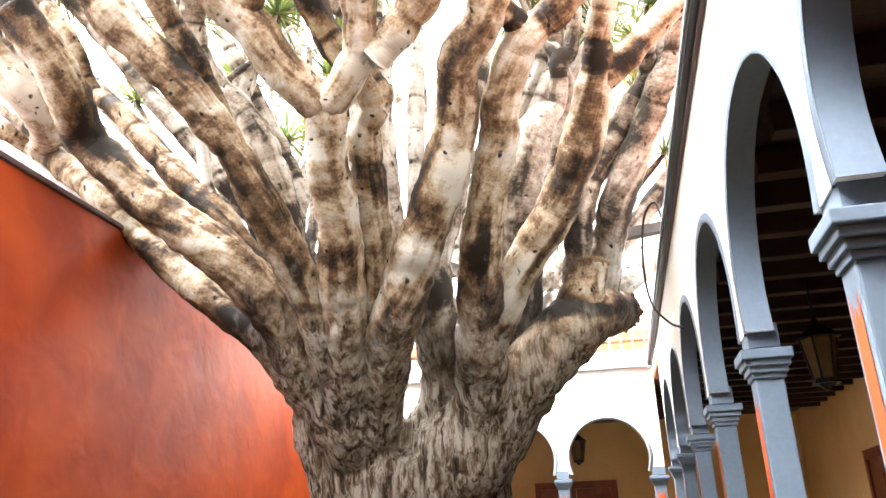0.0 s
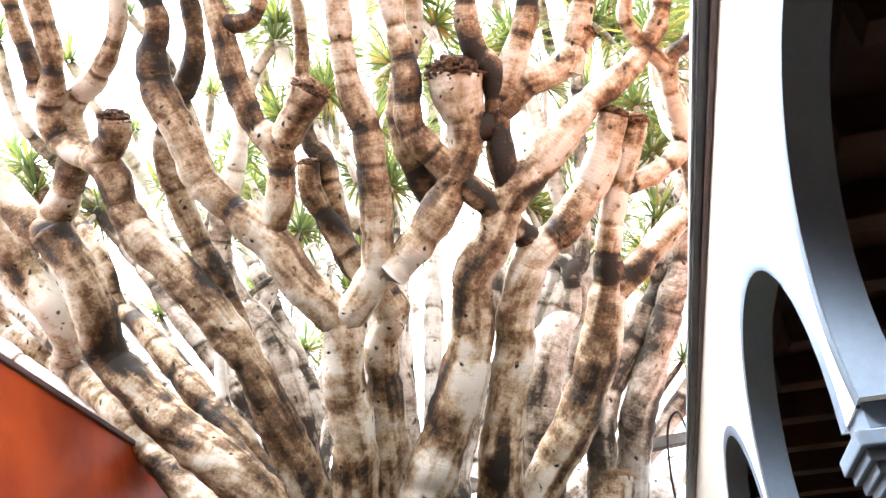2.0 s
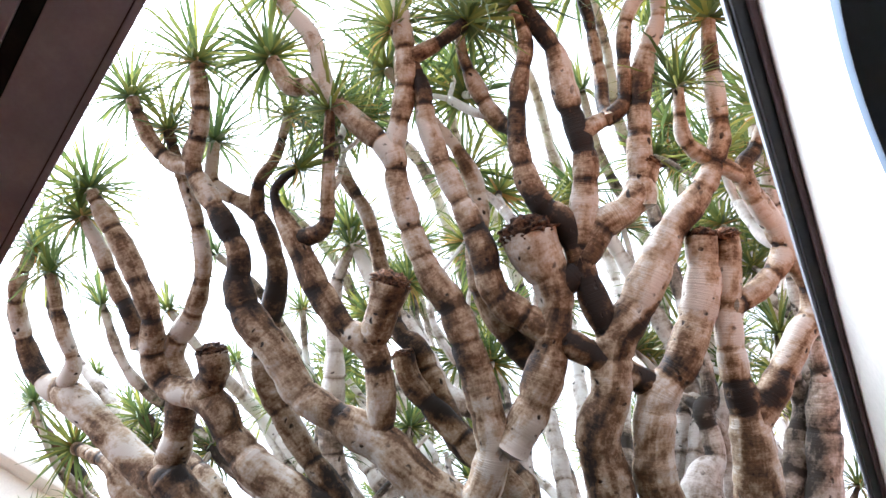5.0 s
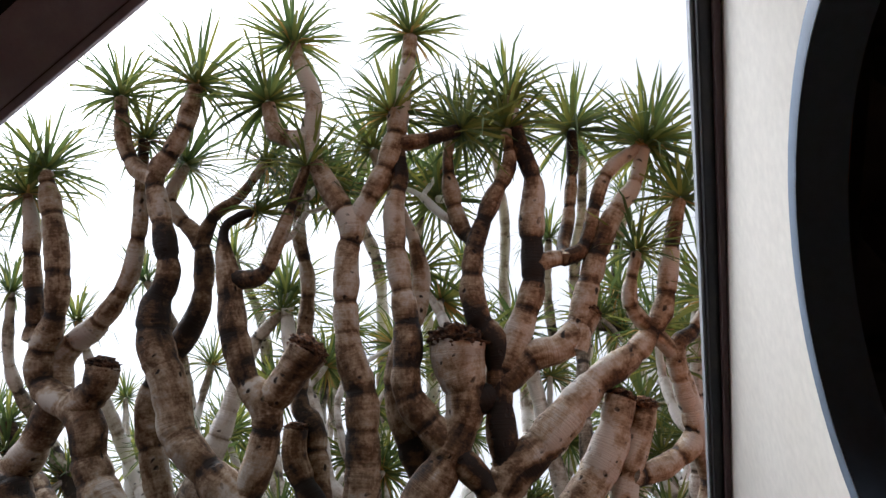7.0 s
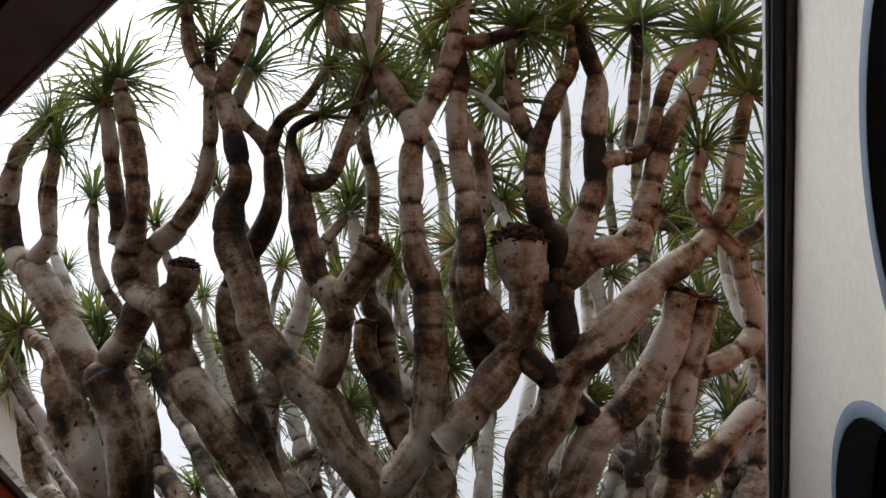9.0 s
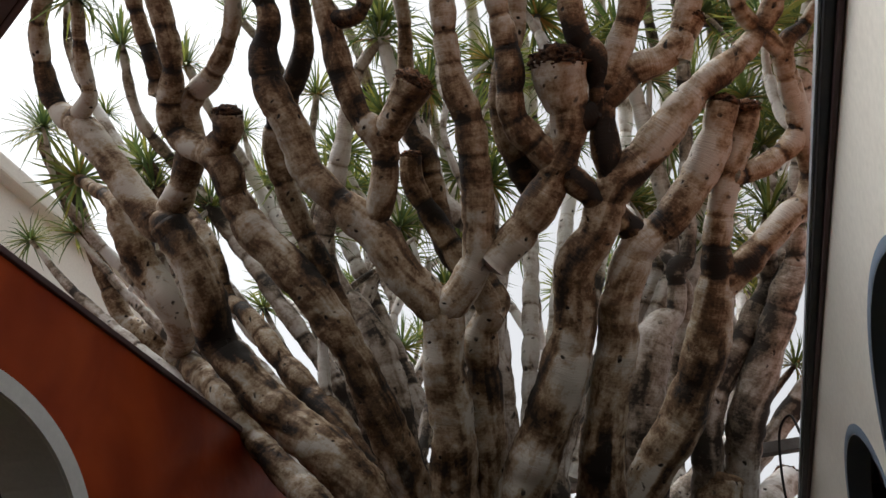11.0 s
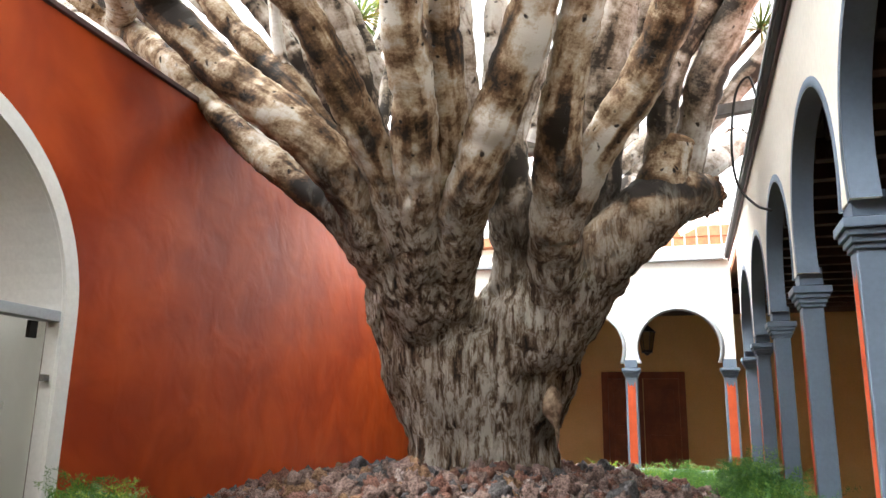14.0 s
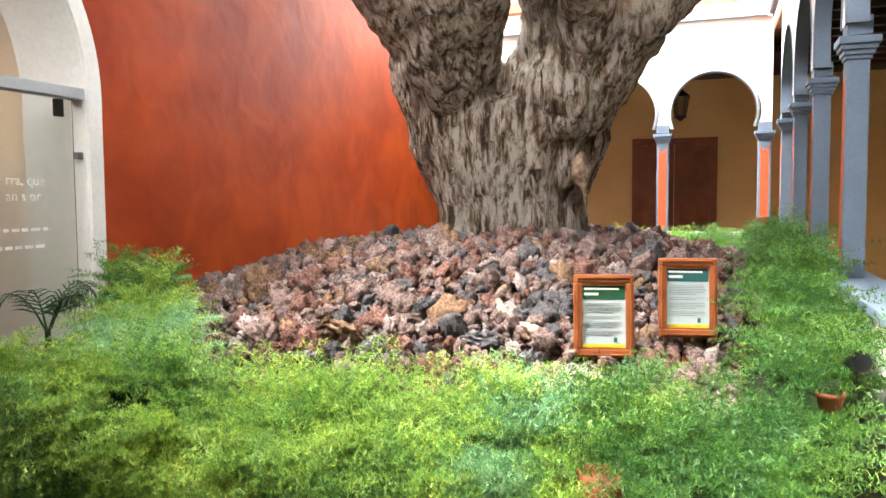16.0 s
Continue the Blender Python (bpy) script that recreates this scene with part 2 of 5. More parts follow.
M_TILE = mat("roof_clay", (0.42, 0.17, 0.08), (0.30, 0.11, 0.06), 0.8, 7.0, 0.4)
M_WHITEJAMB = mat("white_paint", (0.82, 0.82, 0.80), (0.77, 0.77, 0.75), 0.5, 2.0, 0.06, fine=30)
M_POT = mat("terracotta", (0.30, 0.085, 0.035), (0.22, 0.06, 0.025), 0.75, 9.0, 0.2)
M_PAPER = mat("paper", (0.44, 0.50, 0.48), (0.40, 0.46, 0.45), 0.3, 3.0, 0.0)
M_TEAL = mat("teal_print", (0.02, 0.09, 0.085), (0.025, 0.10, 0.09), 0.3, 3.0, 0.0)
M_GREENP = mat("green_print", (0.015, 0.075, 0.035), (0.02, 0.085, 0.04), 0.3, 3.0, 0.0)
M_YELLOW = mat("yellow_print", (0.62, 0.48, 0.02), (0.58, 0.44, 0.02), 0.3, 3.0, 0.0)
M_INK = mat("grey_ink", (0.30, 0.33, 0.33), (0.26, 0.29, 0.29), 0.4, 3.0, 0.0)
M_PALEINK = mat("pale_lettering", (0.7, 0.72, 0.70), (0.66, 0.68, 0.66), 0.4, 3.0, 0.0)
M_AMBER = mat("amber_lamp_glass", (0.20, 0.135, 0.06), (0.15, 0.10, 0.045), 0.25, 6.0, 0.05)
M_MAUVE = mat("mauve_wall", (0.36, 0.27, 0.27), (0.32, 0.24, 0.24), 0.85, 3.0, 0.1)
M_CUT = mat("cut_wood", (0.24, 0.125, 0.068), (0.028, 0.017, 0.012), 0.9, 24.0, 1.0, mix=(0.42, 0.62), dist=0.05, rnd=0.35)
M_SAWN = mat("sawn_wood", (0.26, 0.17, 0.10), (0.12, 0.07, 0.04), 0.85, 16.0, 0.6, mix=(0.35, 0.6))
M_DEAD = mat("bleached_wood", (0.45, 0.34, 0.24), (0.33, 0.24, 0.16), 0.8, 12.0, 0.3)
M_ROOT = mat("dead_root", (0.36, 0.26, 0.18), (0.10, 0.06, 0.035), 0.85, 14.0, 0.8)
M_BARK = bark("dragon_tree_bark", ((0.014, 0.009, 0.006), (0.125, 0.070, 0.034), (0.33, 0.245, 0.16), (0.50, 0.46, 0.40)), ((0.016, 0.010, 0.006), (0.125, 0.072, 0.040), (0.33, 0.24, 0.16), (0.70, 0.64, 0.55)))
# back limbs: pale pitted bark, with open-sky light added into the tones
M_PALEBARK = bark("pale_skylit_bark", ((0.04, 0.032, 0.026), (0.28, 0.225, 0.175), (0.53, 0.48, 0.43), (0.70, 0.68, 0.65)), ((0.016, 0.010, 0.006), (0.12, 0.076, 0.046), (0.33, 0.25, 0.175), (0.68, 0.62, 0.54)))
M_BLADE = leafy("blade_leaf", ((0.045, 0.085, 0.030), (0.12, 0.165, 0.045), (0.40, 0.36, 0.07)), True, 2.0)
M_DRYLEAF = leafy("dry_leaf", ((0.30, 0.17, 0.05), (0.42, 0.24, 0.07), (0.48, 0.33, 0.10)), True, 2.0)
M_FERN = leafy("fern_needles", ((0.030, 0.125, 0.055), (0.19, 0.36, 0.055), (0.68, 0.70, 0.10)), True, 2.4, 0.45)
M_FERNDEEP = leafy("deep_fern_needles", ((0.017, 0.075, 0.032), (0.065, 0.19, 0.030), (0.30, 0.43, 0.06)), True, 2.4, 0.45)
M_FERNBLUE = leafy("blue_fern_needles", ((0.045, 0.15, 0.085), (0.17, 0.36, 0.16), (0.48, 0.66, 0.30)), True, 2.4, 0.45)
# near-black green: gloom inside the fern, put into the colour
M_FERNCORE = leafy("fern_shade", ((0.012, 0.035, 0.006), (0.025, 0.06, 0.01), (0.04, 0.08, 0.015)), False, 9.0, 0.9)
M_PALM = leafy("palm_leaf", ((0.012, 0.04, 0.014), (0.02, 0.06, 0.02), (0.035, 0.08, 0.025)), False, 3.0)
ROCKS = [mat("lava_" + k, a, b, 0.95, 55.0, 1.0, fine=190, rnd=0.22, mix=(0.36, 0.62), dist=0.02, spec=0.15) for k, a, b in (
    ("rust", (0.27, 0.14, 0.108), (0.075, 0.036, 0.028)), ("brown", (0.32, 0.225, 0.195), (0.095, 0.062, 0.052)),
    ("grey", (0.16, 0.148, 0.15), (0.05, 0.046, 0.048)), ("ochre", (0.32, 0.20, 0.12), (0.12, 0.065, 0.038)),
    ("pale", (0.42, 0.34, 0.31), (0.15, 0.11, 0.10)))]

glass = bpy.data.materials.new("clear_glass")
glass.use_nodes = True
gp = glass.node_tree.nodes["Principled BSDF"]
gp.inputs["Base Color"].default_value, gp.inputs["Roughness"].default_value = (0.93, 0.97, 0.95, 1), 0.02
gp.inputs["Transmission Weight"].default_value, gp.inputs["IOR"].default_value = 1.0, 1.45
M_GLASS = glass
warm = bpy.data.materials.new("warm_lamp")
warm.use_nodes = True
wp = warm.node_tree.nodes["Principled BSDF"]
wp.inputs["Emission Color"].default_value, wp.inputs["Emission Strength"].default_value = (1.0, 0.62, 0.25, 1), 0.5
M_WARM = warm


# ---- building helpers ----
def link(name, mesh, material, parent=None, label="", smooth=False):
    mesh.materials.clear()
    mesh.materials.append(material)
    if smooth:
        mesh.polygons.foreach_set("use_smooth", [True] * len(mesh.polygons))
    ob = new(name, mesh)
    ob.parent = parent
    return tagged(ob, label) if label else ob


def part(name, bm, material, parent=None, label="", smooth=False):
    """Links a bmesh as one mesh object."""
    me = bpy.data.meshes.new(name)
    bmesh.ops.recalc_face_normals(bm, faces=bm.faces)
    bm.to_mesh(me)
    bm.free()
    return link(name, me, material, parent, label, smooth)


def thing(name, label, category, group="", at=(0, 0, 0)):
    ob = tagged(new(name), label, category, group)
    ob.location = at
    return ob


def add_box(bm, lo, hi, bevel=0.0, turn=None):
    c = [(a + b) / 2 for a, b in zip(lo, hi)]
    s = [max(abs(b - a), 1e-4) for a, b in zip(lo, hi)]
    m = (turn if turn else Matrix()) @ Matrix.Translation(c) @ Matrix.Diagonal((*s, 1))
    r = bmesh.ops.create_cube(bm, size=1.0, matrix=m)
    if bevel:
        edges = list({e for v in r["verts"] for e in v.link_edges})
        bmesh.ops.bevel(bm, geom=edges, offset=bevel, segments=2, affect="EDGES", profile=0.6)
    return bm


def box(name, lo, hi, material, parent=None, label="", bevel=0.0, turn=None):
    return part(name, add_box(bmesh.new(), lo, hi, bevel, turn), material, parent, label)


def structure(ob, label, category="wall"):
    return tagged(ob, label, category, "", "structure")


def spline(points, step):
    """A smooth curve through joints of (x, y, z, radius)."""
    p = np.array(points, float)
    p = np.vstack([2 * p[0] - p[1], p, 2 * p[-1] - p[-2]])
    out = []
    for i in range(1, len(p) - 2):
        n = max(2, int(np.linalg.norm(p[i + 1, :3] - p[i, :3]) / step))
        for t in np.arange(n) / n:
            a, b, c, d = p[i - 1:i + 3]
            out.append(0.5 * (2 * b + (c - a) * t + (2 * a - 5 * b + 4 * c - d) * t * t + (3 * b - a - 3 * c + d) * t ** 3))
    out.append(p[-2])
    out = np.array(out)
    out[:, 3] = np.maximum(out[:, 3], 0.004)
    return out


def tube(points, step=0.05, sides=12, lump=0.0, seed=0, rings=0.0, flat_end=False, cap=True, flute=0.0):
    """A tapered, slightly lumpy tube along joints, as a mesh; rings: swelling between constrictions."""
    c = spline(points, step)
    verts, faces = [], []
    along = np.concatenate([[0], np.cumsum(np.linalg.norm(np.diff(c[:, :3], axis=0), axis=1))])
    up = Vector((0.31, 0.93, 0.2))
    rnd = random.Random(seed)
    marks, s = [], rnd.uniform(0.1, 0.3)
    while s < along[-1]:
        marks.append(s)
        s += rnd.uniform(0.2, 0.5)
    tones = [rnd.random() for _ in range(len(marks) + 1)]
    ends = [0.0] + marks + [along[-1] + 0.01]
    segs, collars, us = [], [], []
    for i, (x, y, z, r) in enumerate(c):
        d = Vector(c[min(i + 1, len(c) - 1), :3] - c[max(i - 1, 0), :3]).normalized()
        side = up.cross(d).normalized()
        up = d.cross(side).normalized()
        near = min((abs(along[i] - q) for q in marks), default=1.0)
        if rings:
            r *= 1.0 + (rings * 1.5 if r < 0.09 else rings if r < 0.14 else rings * 0.4) * (0.62 * min(1.0, near / 0.13) ** 0.6 - 0.42 - 0.30 * math.exp(-(near / 0.02) ** 2))
        thin = min(1.0, max(0.06, (0.155 - c[i, 3]) / 0.065))
        now = sum(q < along[i] for q in marks)
        part_way = (along[i] - ends[now]) / max(ends[now + 1] - ends[now], 0.01)
        tone = tones[now]
        shade = 0.5 + (tone - 0.6) * 0.16
        if tone < 0.10:
            shade = 0.06 + 0.5 * max(0.0, part_way - 0.35)
        elif tone < 0.20:
            shade = 0.06 + 0.6 * max(0.0, 0.75 - part_way)
        segs += [0.5 + (shade - 0.5) * thin] * sides
        collars += [math.exp(-(near / 0.018) ** 2) * thin] * sides
        for k in range(sides):
            a = 2 * math.pi * k / sides
            us.append((0.5 * math.sin(a / 2), along[i]))
            n = side * math.cos(a) + up * math.sin(a)
            q = Vector((x, y, z)) + n * r
            if flute:
                turn = Vector((math.cos(a) * 3.4, math.sin(a) * 3.4, along[i] * 0.9 + seed))
                q += n * flute * r * (noise.noise(turn) + 0.7 * noise.noise(turn * 2.3) + 0.4 * abs(noise.noise(turn * 4.1)))
            if lump:
                q += n * lump * r * (noise.noise(q * 3.1 + Vector((seed, 0, 0))) + 0.6 * noise.noise(q * 11.0))
            verts.append(q)
    rows = len(c)
    for i in range(rows - 1):
        for k in range(sides):
            a, b = i * sides + k, i * sides + (k + 1) % sides
            faces.append((a, b, b + sides, a + sides))
    if cap:
        for row, other, far in ((rows - 1, rows - 2, 0.1 if flat_end else 0.6), (0, 1, 0.6)):
            p = Vector(c[row, :3])
            verts.append(p + (p - Vector(c[other, :3])).normalized() * c[row, 3] * far)
            us.append((0.2, along[row]))
            segs.append(segs[row * sides])
            collars.append(0.0)
            for k in range(sides):
                faces.append((row * sides + k, row * sides + (k + 1) % sides, len(verts) - 1))
    me = bpy.data.meshes.new("tube")
    me.from_pydata(verts, [], faces)
    for name, values in (("segment", segs), ("collar", collars)):
        me.attributes.new(name, "FLOAT", "POINT").data.foreach_set("value", values)
    layer = me.uv_layers.new(name="UVMap")
    flat = [w for lp in me.loops for w in us[lp.vertex_index]]
    layer.data.foreach_set("uv", flat)
    return me


# ---- ground, walls and galleries ----
LEFT, FACE, FAR = -4.43, 0.69, 11.6          # red wall, arcade wall and far arcade wall
TOP = 4.12
structure(box("floor", (-7, -4, -0.2), (4.2, 17, 0.0), M_FLOOR), "worn reddish paving of the courtyard floor", "floor")
structure(box("ground", (-600, -600, -0.6), (600, 600, -0.22), M_FLOOR), "bare earth-coloured ground round the buildings", "ground")


def arch_profile(half, rise, spring, pinch, n=28):
    """Half-width `half` horseshoe arch as (u, z) from the left foot round to the right foot."""
    pts = []
    for i in range(n + 1):
        a = math.pi * i / n
        pts.append((-half * math.cos(a), spring + rise * math.sin(a)))
    return [(-half + pinch, spring - 0.20), (-half + pinch * 0.3, spring - 0.10)] + pts + [(half - pinch * 0.3, spring - 0.10), (half - pinch, spring - 0.20)]


def arcade(name, origin, along, out, centres, half, rise, spring, bottom, top, thick, material, label, pinch=0.03):
    """A wall over columns with real arched openings. centres: places of the arches along the wall; out: way to the courtyard."""
    along, out = Vector(along), Vector(out)

    def put(u, z, d):
        p = Vector(origin) + along * u - out * d
        return (p.x, p.y, z)

    bm = bmesh.new()
    bay = centres[1] - centres[0]
    for c in centres:
        prof = [(c + u, z) for u, z in arch_profile(half, rise, spring, pinch)]
        outer = [(c - bay / 2, bottom), (c - bay / 2, top), (c + bay / 2, top), (c + bay / 2, bottom)]
        ring = [(c - bay / 2, spring)] + prof[2:-2] + [(c + bay / 2, spring)]
        for d in (0.0, thick):
            for (u0, z0), (u1, z1) in zip(ring, ring[1:]):
                bm.faces.new([bm.verts.new(put(u0, z0, d)), bm.verts.new(put(u1, z1, d)), bm.verts.new(put(u1, top, d)), bm.verts.new(put(u0, top, d))])
            for foot, s in ((prof[:3], -1), (prof[-3:][::-1], 1)):
                e = c + s * bay / 2
                bm.faces.new([bm.verts.new(put(u, z, d)) for u, z in ((e, spring), (e, spring - 0.2), *foot)])
        for u0, u1 in ((outer[0][0], prof[0][0]), (prof[-1][0], outer[3][0])):
            bm.faces.new([bm.verts.new(put(u0, spring - 0.2, 0)), bm.verts.new(put(u1, spring - 0.2, 0)), bm.verts.new(put(u1, spring - 0.2, thick)), bm.verts.new(put(u0, spring - 0.2, thick))])
        bm.faces.new([bm.verts.new(put(outer[1][0], top, 0)), bm.verts.new(put(outer[2][0], top, 0)), bm.verts.new(put(outer[2][0], top, thick)), bm.verts.new(put(outer[1][0], top, thick))])
    bmesh.ops.remove_doubles(bm, verts=bm.verts, dist=0.0005)
    wall = structure(part(name, bm, material), label)
    for c in centres:
        prof = [(c + u, z) for u, z in arch_profile(half, rise, spring, pinch)]
        band = []
        for i, (u, z) in enumerate(prof):
            a, b = prof[max(i - 1, 0)], prof[min(i + 1, len(prof) - 1)]
            t = Vector((b[0] - a[0], b[1] - a[1])).normalized()
            band.append((u - t.y * 0.052, z + t.x * 0.052))
        bm = bmesh.new()
        for (a0, b0), (a1, b1) in zip(zip(prof, band), zip(prof[1:], band[1:])):
            e = 0.004
            quad = [(a0, -e), (b0, -e), (b1, -e), (a1, -e)]
            bm.faces.new([bm.verts.new(put(p[0], p[1], d)) for p, d in quad])
            bm.faces.new([bm.verts.new(put(p[0], p[1], d)) for p, d in ((b0, -e), (b0, 0.01), (b1, 0.01), (b1, -e))])
            ins = lambda p: (c + (p[0] - c) * 0.993, p[1] - 0.003)
            bm.faces.new([bm.verts.new(put(p[0], p[1], d)) for p, d in ((ins(a0), -e), (ins(a1), -e), (ins(a1), thick), (ins(a0), thick))])
        bmesh.ops.remove_doubles(bm, verts=bm.verts, dist=0.0005)
        part("arch_lining", bm, M_TRIM if name == "wall_far" else M_GREY, wall, "grey painted arch lining", True)
    return wall


def column(face_x, at, along_y, label):
    """A slim square column with an orange panel, moulded capital and impost block, at the middle of its base."""
    col = thing("arcade_column", label, "column", "columns of the arcade", at)
    w, d = (0.125, 0.14) if along_y else (0.17, 0.17)
    box("shaft", (-w / 2, -d / 2, 0.0), (w / 2, d / 2, 1.30), M_GREY, col, "", 0.008)
    bm = bmesh.new()
    for z0, z1, g in ((1.30, 1.325, 0.010), (1.325, 1.355, 0.022), (1.355, 1.385, 0.036), (1.385, 1.43, 0.05)):
        add_box(bm, (-w / 2 - g, -d / 2 - g, z0), (w / 2 + g, d / 2 + g, z1), 0.006)
    part("capital", bm, M_GREY, col)
    box("impost_block", (-w / 2 - 0.005, -d / 2 - 0.02, 1.44), (w / 2 + 0.005, d / 2 + 0.02, 1.55), M_GREY, col)
    # panel with a swallow-tail top on the courtyard face
    for side in (0, 1):
        bm = bmesh.new()
        h = (d if along_y else w) / 2 - 0.03
        pts = [(-h, 0.06), (h, 0.06), (h, 1.235), (h * 0.45, 1.15), (0, 1.2), (-h * 0.45, 1.15), (-h, 1.235)]
        pts = [(-h, 0.06), (h, 0.06), (h, 1.17), (0, 1.12), (-h, 1.17)] if side else pts
        if side == 0:
            q = (lambda u, z: (-w / 2 - 0.003, u, z)) if along_y else (lambda u, z: (u, -d / 2 - 0.003, z))
            f = bm.faces.new([bm.verts.new(q(u, z)) for u, z in pts])
            bmesh.ops.extrude_face_region(bm, geom=[f])
            part("orange_panel", bm, M_ORANGE, col, "orange painted panel with notched top")
        else:
            bm.free()
    return col


SILL = 1.09
right_cols = [1.81 + 1.66 * i for i in range(-2, 6)]
first = column(FACE, (0.765, right_cols[0], SILL), True, "slim grey square column with orange panel on the parapet")
for y in right_cols[1:]:
    copy_thing(first, Matrix.Translation((0.765, y, SILL)))
far_first = column(FAR, (-0.78, FAR + 0.1, SILL), False, "slim grey column with orange front of the far arcade")
for x in (0.60, -2.16):
    copy_thing(far_first, Matrix.Translation((x, FAR + 0.1, SILL)))
arcade("wall_arcade", (FACE, 0, 0), (0, 1, 0), (-1, 0, 0), [(a + b) / 2 for a, b in zip(right_cols, right_cols[1:])], 0.735, 0.665, 2.80, SILL + 1.55, TOP, 0.12, M_CREAM, "cream plastered arcade wall over grey horseshoe arches")
arcade("wall_far", (0, FAR, 0), (1, 0, 0), (0, -1, 0), [-2.85, -1.47, -0.09], 0.585, 0.585, 2.80, SILL + 1.55, TOP - 0.02, 0.2, M_WHITE, "white plastered far arcade wall over horseshoe arches", 0.045)
structure(box("wall_corner", (0.60, FAR, 2.6), (0.688, FAR + 0.2, TOP - 0.02), M_WHITE), "white plastered corner between the two arcades")
# parapets under the columns
pr = structure(box("parapet_right", (0.68, -3.0, 0.0), (0.90, 12.0, SILL - 0.05), M_CREAM), "low cream parapet under the arcade columns")
box("coping", (0.64, -3.0, SILL - 0.05), (0.93, 12.0, SILL), M_GREY, pr, "blue-grey painted coping", 0.01)
pf = structure(box("parapet_far", (-3.4, FAR + 0.01, 0.0), (0.66, FAR + 0.2, SILL - 0.05), M_WHITE), "low white parapet of the far arcade")
box("coping", (-3.4, FAR - 0.03, SILL - 0.05), (0.64, FAR + 0.23, SILL), M_TRIM, pf, "pale grey coping", 0.01)
# eaves and copings
ge = structure(box("gutter", (0.625, -2.6, TOP - 0.015), (0.70, FAR - 0.02, TOP + 0.05), M_GUTTER, None, "", 0.008), "dark metal gutter along the arcade eave", "gutter")
box("fascia", (0.665, -2.6, TOP - 0.05), (0.688, FAR, TOP - 0.017), M_EAVE, ge, "brown wooden fascia", 0.004)
box("lead_edge", (0.612, -2.6, TOP + 0.02), (0.624, FAR - 0.02, TOP + 0.06), M_TRIM, ge, "thin pale edge strip")
cf = structure(box("coping_far", (-3.55, FAR - 0.06, TOP - 0.02), (0.61, FAR + 0.25, TOP + 0.04), M_TRIM, None, "", 0.008), "grey coping on the far arcade wall", "coping")

# gallery on the arcade side
structure(box("wall_gallery", (3.1, -3.2, 0), (3.3, 16, 3.75), M_OCHRE), "ochre plastered back wall of the side gallery")
structure(box("ceiling_gallery", (0.92, -3.2, 3.62), (3.1, 16, 3.70), M_WOOD), "dark boarded ceiling of the side gallery", "ceiling")
beam = structure(box("ceiling_beam", (0.92, -2.9, 3.46), (3.1, -2.80, 3.615), M_WOOD, None, "", 0.008), "dark wooden ceiling beam", "beam")
for i in range(1, 34):
    copy_thing(beam, Matrix.Translation((0, 0.46 * i, 0)))
structure(box("roof_side", (0.70, -3.2, 3.9), (3.6, 16, 4.0), M_TILE, None, "", 0.0), "clay tiled roof over the side gallery", "roof")
# gallery at the far end
structure(box("wall_far_gallery", (LEFT - 0.5, 14.0, 0), (3.3, 14.2, 3.8), M_OCHRE), "ochre plastered back wall of the far gallery")
structure(box("ceiling_far", (LEFT + 0.01, FAR + 0.2, 3.62), (0.92, 14.0, 3.70), M_WOOD), "dark boarded ceiling of the far gallery", "ceiling")
structure(box("roof_far", (LEFT + 0.01, FAR + 0.21, 3.95), (0.68, 14.3, 4.05), M_TILE), "clay tiled roof of the far gallery", "roof")


def panel_door(width, height, label):
    """A framed double door of dark wood with raised panels, its back on y = 0, facing -y."""
    d = tagged(new("door"), label, "door", "gallery doors", "structure")
    for a, b in (((-width / 2, -0.06, 0), (-width / 2 + 0.11, 0, height)), ((width / 2 - 0.11, -0.06, 0), (width / 2, 0, height)), ((-width / 2 + 0.11, -0.06, height - 0.12), (width / 2 - 0.11, 0, height))):
        box("door_frame", a, b, M_DOOR, d, "", 0.008)
    for s in (-1, 1):
        x0, x1 = sorted((s * 0.006, s * (width / 2 - 0.112)))
        leaf = box("door_leaf", (x0, -0.035, 0.02), (x1, -0.002, height - 0.122), M_DOOR, d)
        for z0, z1 in ((0.18, 0.8), (0.95, 1.55), (1.7, height - 0.3)):
            box("raised_panel", (x0 + 0.09, -0.052, z0), (x1 - 0.09, -0.034, z1), M_DOOR, leaf, "", 0.008)
    return d


d1 = panel_door(1.43, 2.63, "closed dark brown panelled double door in the ochre wall")
d1.matrix_basis = pose(-0.74, 13.997, 0)
for y in (5.2, 9.8):
    copy_thing(d1, pose(3.097, y, 0, 0, 0, -90))


